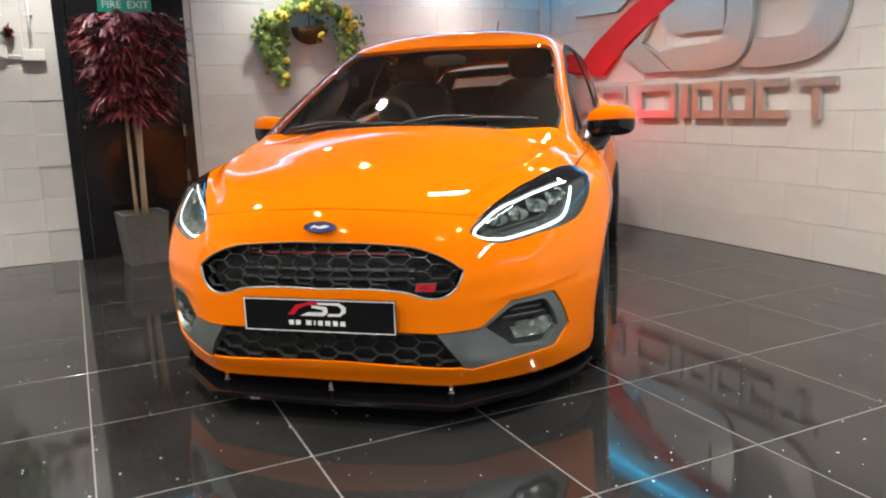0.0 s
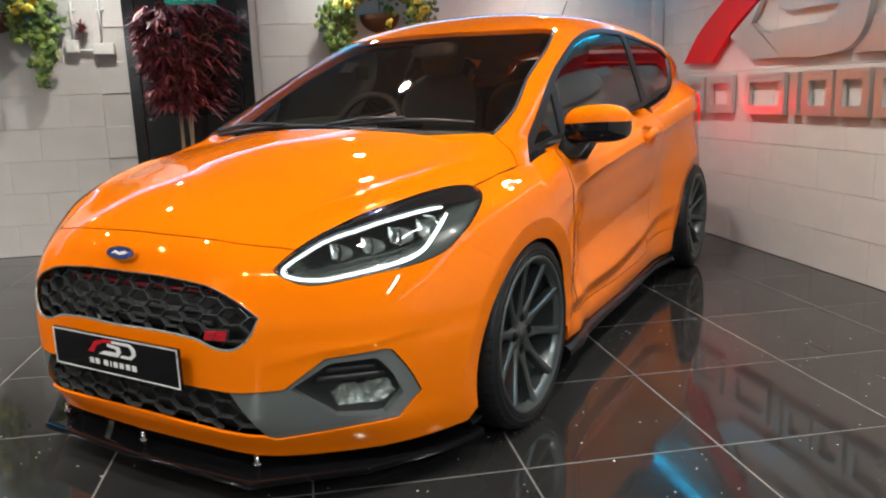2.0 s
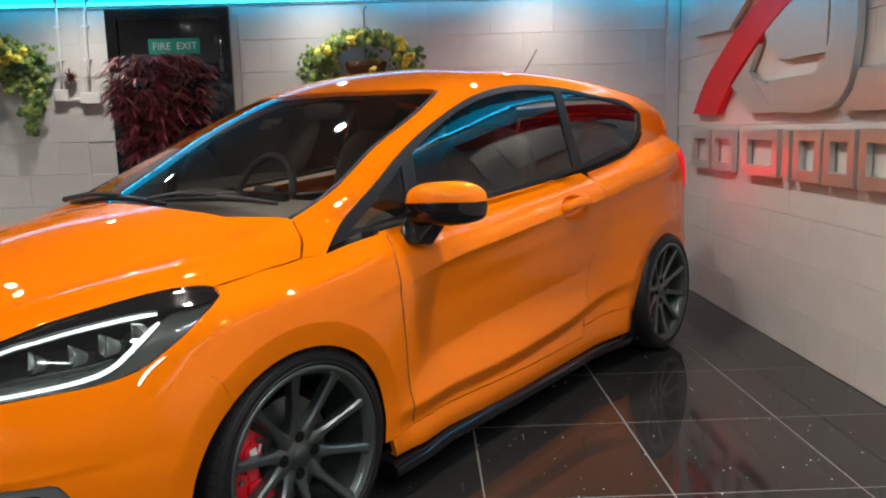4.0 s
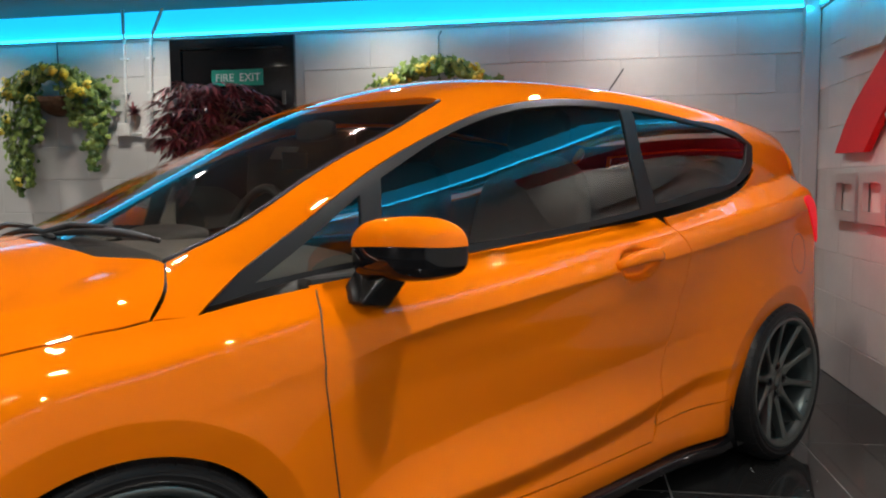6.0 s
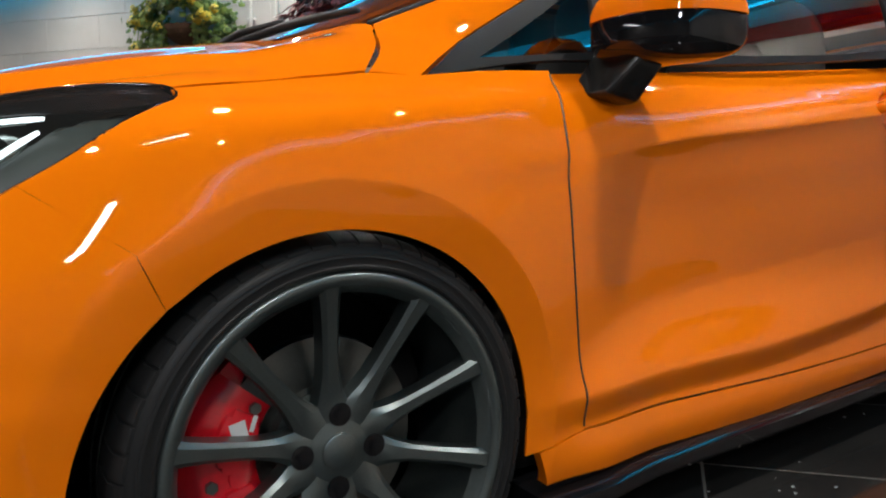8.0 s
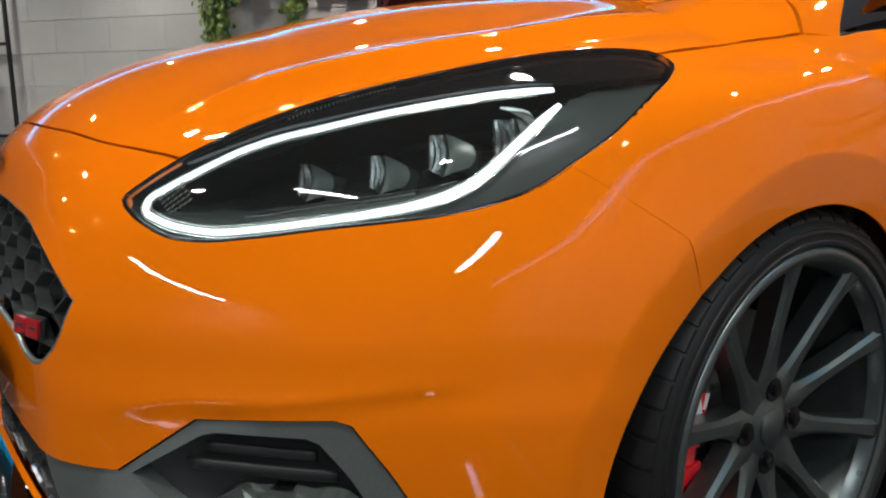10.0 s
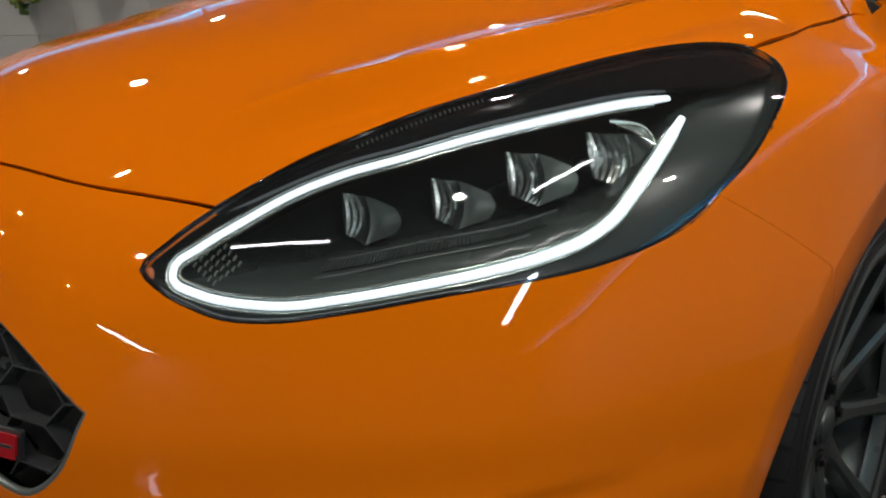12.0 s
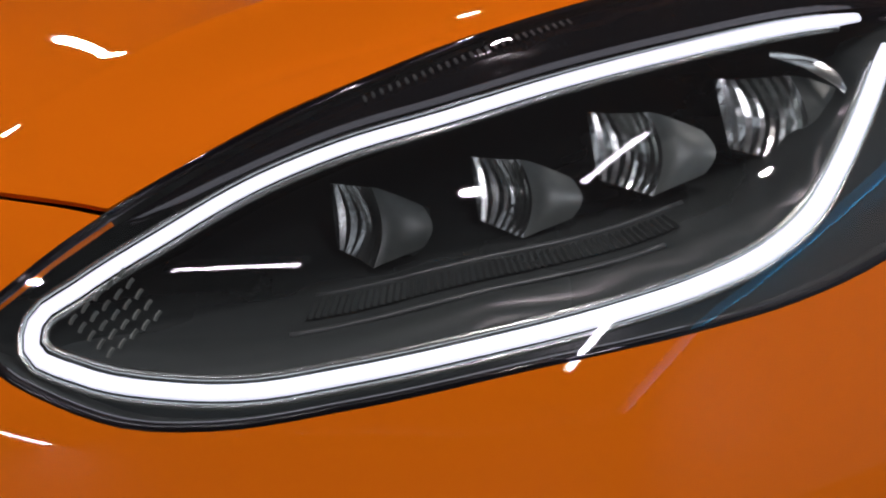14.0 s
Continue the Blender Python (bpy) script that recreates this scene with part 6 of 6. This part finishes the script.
def red_tree(p, q):
    rng = random.Random(5)
    t = thing("potted_tree", ROOM @ pose(p, q, 0), "dark red-leaved tree in a grey stone planter by the door", "plant")
    bm = bmesh.new()
    lo, hi, h = 0.125, 0.150, 0.36
    ring = []
    for r, z in ((lo, 0), (hi, h - 0.02), (hi + 0.004, h), (hi - 0.016, h), (hi - 0.02, h - 0.04)):
        ring.append([bm.verts.new((sx * r, sy * r, z)) for sx, sy in ((-1, -1), (1, -1), (1, 1), (-1, 1))])
    for a, b in zip(ring, ring[1:]):
        for k in range(4):
            bm.faces.new((a[k], a[(k + 1) % 4], b[(k + 1) % 4], b[k]))
    bm.faces.new(ring[0])
    bm.faces.new(ring[-1])
    bmesh.ops.rotate(bm, verts=bm.verts, cent=(0, 0, 0), matrix=Matrix.Rotation(radians(8), 3, "Z"))
    part("planter", bm, CONCRETE, t, "tapered grey stone planter")
    part("moss", box(bmesh.new(), (-0.12, -0.12, 0.30), (0.12, 0.12, 0.345), None, 0.02), SOIL, t, "brown moss")
    tops = []
    for k, (dx, dy) in enumerate(((-0.025, 0.0), (0.02, 0.02), (0.035, -0.02))):
        pts = []
        for i in range(9):
            u = i / 8
            pts.append((dx + 0.035 * math.sin(3.0 * u + 2 * k) * u + dx * 1.5 * u, dy * (1 + u) + 0.02 * math.sin(4 * u + k), 0.33 + 1.15 * u))
        part("cane", tube(bmesh.new(), pts, [0.014 - 0.005 * i / 8 for i in range(9)], 8), BARK, t, "pale thin stem", smooth=True)
        tops += [Vector(pts[i]) for i in (5, 6, 7, 8)]
    bm = bmesh.new()
    for k in range(520):
        base = rng.choice(tops)
        a = rng.uniform(0, 2 * math.pi)
        u = rng.random() ** 0.6
        r = 0.36 * math.sqrt(u) * (0.8 + 0.35 * math.sin(3 * a + 1))
        zc = 0.98 + 0.68 * rng.random()
        r *= 1 - 0.45 * abs((zc - 1.42) / 0.5) ** 1.6 if zc > 1.42 else 1 - 0.5 * ((1.42 - zc) / 0.55)
        if zc < 1.05 and rng.random() < 0.45:
            continue
        at = Vector((r * math.cos(a), r * math.sin(a) * 0.75, zc + 0.06))
        out = Vector((math.cos(a), math.sin(a), rng.uniform(-0.8, 0.35)))
        palm_leaf(bm, at, out, rng.uniform(0.10, 0.165), rng)
        if k % 4 == 0:
            part("twig", rod(bmesh.new(), base, at, 0.004, 0.0015, 5), BARK, t)
    part("foliage", bm, RED_LEAF, t, "dark red hanging finger-shaped leaves")
    return t


red_tree(-0.815, 2.78)
rng = random.Random(11)
sprig = thing("red_sprig", ROOM @ pose(-1.50, Q_BACK - 0.01, 1.60), "small spray of dark red leaves behind the conduits", "plant")
bm = bmesh.new()
for k in range(7):
    a = radians(25 + 130 * k / 6)
    palm_leaf(bm, (0.01 * k - 0.03, -0.012, -0.02 + 0.012 * (k % 3)), (math.cos(a), -0.12, math.sin(a)), 0.105, rng)
part("foliage", bm, RED_LEAF, sprig, "dark red leaves")
part("stalk", rod(bmesh.new(), (0, -0.008, -0.09), (0, -0.012, 0.02), 0.004), BARK, sprig)


def ivy_leaf(bm, at, face, size, rng):
    n = Vector(face).normalized()
    u = n.cross(Vector((rng.uniform(-0.6, 0.6), rng.uniform(-0.2, 0.2), 1))).normalized()
    v = u.cross(n)
    a = rng.uniform(-0.7, 0.7)
    u, v = u * math.cos(a) + v * math.sin(a), v * math.cos(a) - u * math.sin(a)
    shape = [(0, -0.55), (0.42, -0.42), (0.5, 0.0), (0.22, 0.12), (0.0, 0.6), (-0.22, 0.12), (-0.5, 0.0), (-0.42, -0.42)]
    at = Vector(at)
    c = bm.verts.new(at + n * size * 0.12)
    ring = [bm.verts.new(at + u * x * size + v * y * size - n * size * 0.10 * rng.random()) for x, y in shape]
    for k in range(8):
        bm.faces.new((c, ring[k], ring[(k + 1) % 8]))


def hanging_basket(p, z, seed, drops):
    """A half basket on the wall with trailing ivy and yellow flowers. drops: side offset, length and bulk of each trail."""
    rng = random.Random(seed)
    t = thing("hanging_basket", ROOM @ pose(p, Q_BACK, z), "wall-hung coir basket of trailing green ivy with yellow flowers", "plant", "hanging baskets")
    bm = bmesh.new()
    rows = []
    for j in range(7):
        b = radians(90 * j / 6)
        rows.append([bm.verts.new((0.15 * math.cos(b) * math.cos(radians(180 * k / 16)), -0.15 * math.cos(b) * math.sin(radians(180 * k / 16)) - 0.006, -0.13 * math.sin(b))) for k in range(17)])
    for a, b in zip(rows, rows[1:]):
        for k in range(16):
            bm.faces.new((a[k], a[k + 1], b[k + 1], b[k]))
    bm.faces.new(list(reversed(rows[0])))
    bmesh.ops.remove_doubles(bm, verts=bm.verts, dist=0.001)
    part("basket", bm, WICKER, t, "brown coir basket")
    hook = bmesh.new()
    rod(hook, (0, -0.01, 0.02), (0, -0.015, 0.36), 0.004)
    rod(hook, (0, -0.015, 0.36), (0.02, -0.02, 0.39), 0.004)
    part("bracket", hook, SATIN_BLACK, t, "thin black wall bracket")
    green = bmesh.new()
    spots = []
    for k in range(560):
        a = radians(rng.uniform(-8, 188))
        r = 0.21 + 0.12 * rng.random()
        lift = max(0, math.sin(a))
        spots.append((r * math.cos(a) * 1.05, -0.05 - 0.12 * rng.random(), 0.01 + 0.20 * lift * rng.uniform(0.55, 1.05)))
    for side, length, bulk in drops:
        pts = []
        for i in range(7):
            u = i / 6
            pts.append((side * (1 + 0.12 * math.sin(3 * u)), -0.10 - 0.02 * math.sin(4 * u), 0.08 - length * u))
        part("stem", tube(bmesh.new(), pts, 0.003, 5), IVY_LEAF, t)
        for k in range(int(400 * length * bulk)):
            u = rng.random() ** 0.8
            w = 0.110 * bulk * (1 - 0.72 * u)
            spots.append((side * (1 + 0.12 * math.sin(3 * u)) + rng.gauss(0, w * 0.55), -0.06 - 0.09 * rng.random() * (1 - 0.5 * u), 0.10 - length * u + rng.gauss(0, 0.02)))
    for s in spots:
        ivy_leaf(green, s, (s[0] * 1.2 + rng.uniform(-0.5, 0.5), -1, rng.uniform(-0.1, 0.7)), rng.uniform(0.026, 0.056), rng)
    for k in range(34):
        s = rng.choice(spots[:560] if k % 3 else spots)
        at = Vector((s[0], s[1] - 0.03, s[2] + 0.01))
        yellow = bmesh.new()
        for m in range(7):
            a = 2 * math.pi * m / 7 + rng.random()
            r = rng.uniform(0.010, 0.030)
            ivy_leaf(yellow, at + Vector((r * math.cos(a), -0.012 * rng.random(), r * math.sin(a))), (0.7 * math.cos(a), -1, 0.7 * math.sin(a) + 0.3), rng.uniform(0.022, 0.036), rng)
        part("flower", yellow, PETAL, t, "yellow silk flower")
    part("ivy", green, IVY_LEAF, t, "trailing green ivy leaves")


hanging_basket(-2.06, 1.71, 3, ((-0.29, 0.74, 1.0), (-0.20, 0.68, 0.9), (0.27, 0.58, 1.1), (0.33, 0.44, 0.9), (-0.12, 0.40, 0.7), (0.14, 0.30, 0.7)))
hanging_basket(0.60, 1.66, 8, ((-0.33, 0.40, 1.0), (-0.24, 0.52, 0.9), (0.30, 0.36, 1.1), (0.24, 0.42, 0.8), (0.05, 0.2, 0.5)))

# kegs on a black rack by the wall
rack = thing("keg_rack", ROOM @ pose(-4.55, 2.85, 0), "black steel rack beside the wall", "rack")
for x, y in ((-0.45, -0.25), (0.50, -0.25), (-0.45, 0.25), (0.50, 0.25)):
    part("upright", box(bmesh.new(), (x - 0.012, y - 0.012, 0), (x + 0.012, y + 0.012, 2.0), None, 0.002), SATIN_BLACK, rack)
for z in (0.55, 1.21):
    for y in (-0.25, 0.25):
        part("rail", box(bmesh.new(), (-0.44, y - 0.012, z), (0.49, y + 0.012, z + 0.024), None, 0.002), SATIN_BLACK, rack)
for z in (0.575, 1.235):
    keg = thing("steel_keg", ROOM @ pose(-4.53, 2.85, z + 0.235, 0, 0, 8), "brushed steel keg lying on a black rack", "keg", "kegs on the rack")
    bm = lathe(bmesh.new(), [(0.0, -0.26), (0.19, -0.26), (0.205, -0.28), (0.215, -0.28), (0.222, -0.24), (0.228, -0.12), (0.235, -0.10), (0.228, -0.08), (0.228, 0.08), (0.235, 0.10), (0.228, 0.12), (0.222, 0.24), (0.215, 0.28), (0.205, 0.28), (0.19, 0.26), (0.0, 0.26)], 48)
    bm.transform(pose(0, 0, 0, 0, 0, 90))
    part("barrel", bm, KEG, keg, angle=40)
    bm = lathe(bmesh.new(), [(0.0, 0.30), (0.03, 0.30), (0.035, 0.26)], 20)
    bm.transform(pose(0, 0, 0, 0, 0, -90))
    part("bung", bm, STEEL, keg)

# the metal sign on the wall: plain shapes standing off it
LOGO = ROOM @ pose(P_LOGO - 0.012, 0, 0) @ Matrix([(0, 0, -1, 0), (-1, 0, 0, 0), (0, 1, 0, 0), (0, 0, 0, 1)])


wall_sign = thing("wall_sign", ROOM @ pose(P_LOGO, 1.4, 1.2), "large brushed steel and red metal sign standing off the grey wall", "wall sign")


def sign_part(name, bm, mat, label="", **kw):
    bm.transform(wall_sign.matrix_world.inverted())
    return part(name, bm, mat, wall_sign, label, **kw)


def plate_sign(name, pts, depth, mat, label, holes=()):
    """A thick metal plate; pts are (distance along the wall, height)."""
    m = LOGO
    loop = trace([(-p[0], *p[1:]) for p in pts], 0.03)
    me_bm = bmesh.new()
    slab(me_bm, [tuple(v) for v in loop], depth, m, 0.0)
    return sign_part(name, me_bm, mat, label, angle=30)


plate_sign("sign_sweep", [(2.655, 1.225, 1), (2.255, 1.215, 1), (2.02, 1.40), (1.74, 1.56), (1.42, 1.71), (1.10, 1.79), (0.75, 1.83, 1), (0.72, 1.93, 1), (1.10, 1.91), (1.50, 1.85), (1.86, 1.74), (2.18, 1.58), (2.45, 1.42)], 0.035, RED_METAL, "red enamelled sweep of the metal wall sign")
plate_sign("sign_blade", [(2.67, 1.725, 1), (2.10, 1.70, 1), (1.85, 1.83), (1.60, 1.93, 1), (2.42, 1.91, 1)], 0.03, BRUSHED, "brushed steel blade of the wall sign")
plate_sign("sign_plate", [(1.62, 1.80, 1), (1.615, 1.64), (1.55, 1.536), (1.43, 1.481), (1.18, 1.467), (0.972, 1.462, 1), (0.972, 1.80, 1)], 0.03, BRUSHED, "brushed steel upper plate of the wall sign")
plate_sign("sign_foot", [(1.68, 1.575, 1), (1.795, 1.435, 1), (1.465, 1.21, 1), (1.76, 1.209, 1), (2.035, 1.372, 1)], 0.03, BRUSHED, "brushed steel foot of the wall sign")
plate_sign("sign_bracket", [(1.755, 1.43, 1), (1.68, 1.385), (1.31, 1.376), (1.08, 1.380), (0.99, 1.41), (0.957, 1.49), (0.948, 1.80, 1), (0.738, 1.80, 1), (0.740, 1.43), (0.779, 1.306), (0.866, 1.233), (1.00, 1.207), (1.45, 1.207, 1)], 0.036, BRUSHED, "brushed steel bracket of the wall sign")
plate_sign("sign_hook", [(0.85, 1.200, 1), (0.46, 1.203), (0.262, 1.236), (0.119, 1.337), (0.062, 1.47), (0.04, 1.62), (0.035, 1.80, 1), (0.245, 1.80, 1), (0.255, 1.58), (0.279, 1.489), (0.332, 1.411), (0.43, 1.374), (0.705, 1.375, 1), (0.75, 1.28, 1)], 0.03, BRUSHED, "brushed steel hook of the wall sign")


def ring_sign(q0, q1, z0, z1, bar, gap):
    """A plain squared steel ring with one slit, standing for a cut-out character."""
    m = LOGO
    bm = bmesh.new()
    a0, a1 = -q0, -q1
    rects = [(a0, z0, a0 + bar, z1), (a1 - bar, z0, a1, z1), (a0 + bar, z1 - bar, a1 - bar, z1), (a0 + bar, z0, a1 - bar, z0 + bar)]
    for k, (x0, y0, x1, y1) in enumerate(rects):
        if k == gap:
            continue
        slab(bm, [(x0, y0), (x1, y0), (x1, y1), (x0, y1)], 0.028, m)
    bmesh.ops.remove_doubles(bm, verts=bm.verts, dist=0.0005)
    return sign_part("sign_block", bm, BRUSHED, "squared brushed steel block of the wall sign")


for q0, q1, gap in ((2.69, 2.36, None), (2.32, 1.99, None), (1.84, 1.42, None), (1.385, 1.30, "bar"), (1.25, 0.99, None), (0.965, 0.71, None), (0.675, 0.39, 1)):
    if gap == "bar":
        bm = slab(bmesh.new(), [(-1.365, 0.872), (-1.29, 0.872), (-1.29, 1.118), (-1.365, 1.118)], 0.028, LOGO)
        sign_part("sign_block", bm, BRUSHED, "upright brushed steel bar of the wall sign")
    else:
        ring_sign(q0, q1, 0.872, 1.122, 0.055, gap)
for rect in ((-0.375, 1.062, -0.10, 1.115), (-0.265, 0.868, -0.205, 1.050)):
    bm = slab(bmesh.new(), [(rect[0], rect[1]), (rect[2], rect[1]), (rect[2], rect[3]), (rect[0], rect[3])], 0.028, LOGO)
    sign_part("sign_block", bm, BRUSHED, "plain brushed steel bar of the wall sign")

# floor tiles: one mesh, many tiles
def tile_mesh(w, d):
    bm = box(bmesh.new(), (-w / 2, -d / 2, -0.0045), (w / 2, d / 2, 0.0), None, 0.0)
    top = [e for e in bm.edges if all(v.co.z > -0.001 for v in e.verts)]
    bmesh.ops.bevel(bm, geom=top, offset=0.0012, segments=1, affect="EDGES")
    me = bpy.data.meshes.new("floor_tile")
    bm.to_mesh(me)
    bm.free()
    me.materials.append(TILE)
    return me


PITCH = 0.603
tile_me = tile_mesh(PITCH - 0.0050, PITCH - 0.0050)
for i in range(-14, 2):
    for j in range(-10, 5):
        p, q = 1.7665 + PITCH * (i + 0.5), 0.384 + PITCH * (j + 0.5)
        if p > P_LOGO + 0.29 or q > Q_BACK + 0.29 or p < P_FAR or q < Q_FRONT:
            continue
        ob = new("floor_tile", tile_me)
        ob.parent = slab_floor
        ob.matrix_world = ROOM @ pose(p, q, 0)

# wall blocks in half bond
BW, BH = 0.45, 0.2295


def block_mesh(w, h, name="wall_block"):
    bm = box(bmesh.new(), (-w / 2, 0, -h / 2), (w / 2, 0.02, h / 2))
    es = [e for e in bm.edges if all(v.co.y < 0.001 for v in e.verts)]
    bmesh.ops.bevel(bm, geom=es, offset=0.0022, segments=1, affect="EDGES")
    me = bpy.data.meshes.new(name)
    bm.to_mesh(me)
    bm.free()
    me.materials.append(BLOCK)
    return me


block_me = block_mesh(BW - 0.0004, BH - 0.0036)
half_me = block_mesh(BW / 2 - 0.0004, BH - 0.0036)
for j in range(9):
    z = BH * (j + 0.5)
    for i in range(0, 17):
        p = P_LOGO - BW * (i + 0.5 + 0.5 * (j % 2))
        lo, hi = p - BW / 2, p + BW / 2
        if lo > D1 or hi < D0 or z > DT:
            spans = [(p, block_me)]
        else:
            spans = []
            if hi > D1 + 0.1:
                spans.append((hi - BW / 4, half_me))
            if lo < D0 - 0.1:
                spans.append((lo + BW / 4, half_me))
        for pp, me in spans:
            ob = new("wall_block", me)
            ob.parent = wall_back
            ob.matrix_world = ROOM @ pose(pp, Q_BACK, z)
    for i in range(0, 13):
        q = Q_BACK - BW * (i + 0.5 + 0.5 * ((j + 1) % 2))
        ob = new("wall_block", block_me)
        ob.parent = wall_logo
        ob.matrix_world = ROOM @ pose(P_LOGO, q, z, 0, 0, -90)
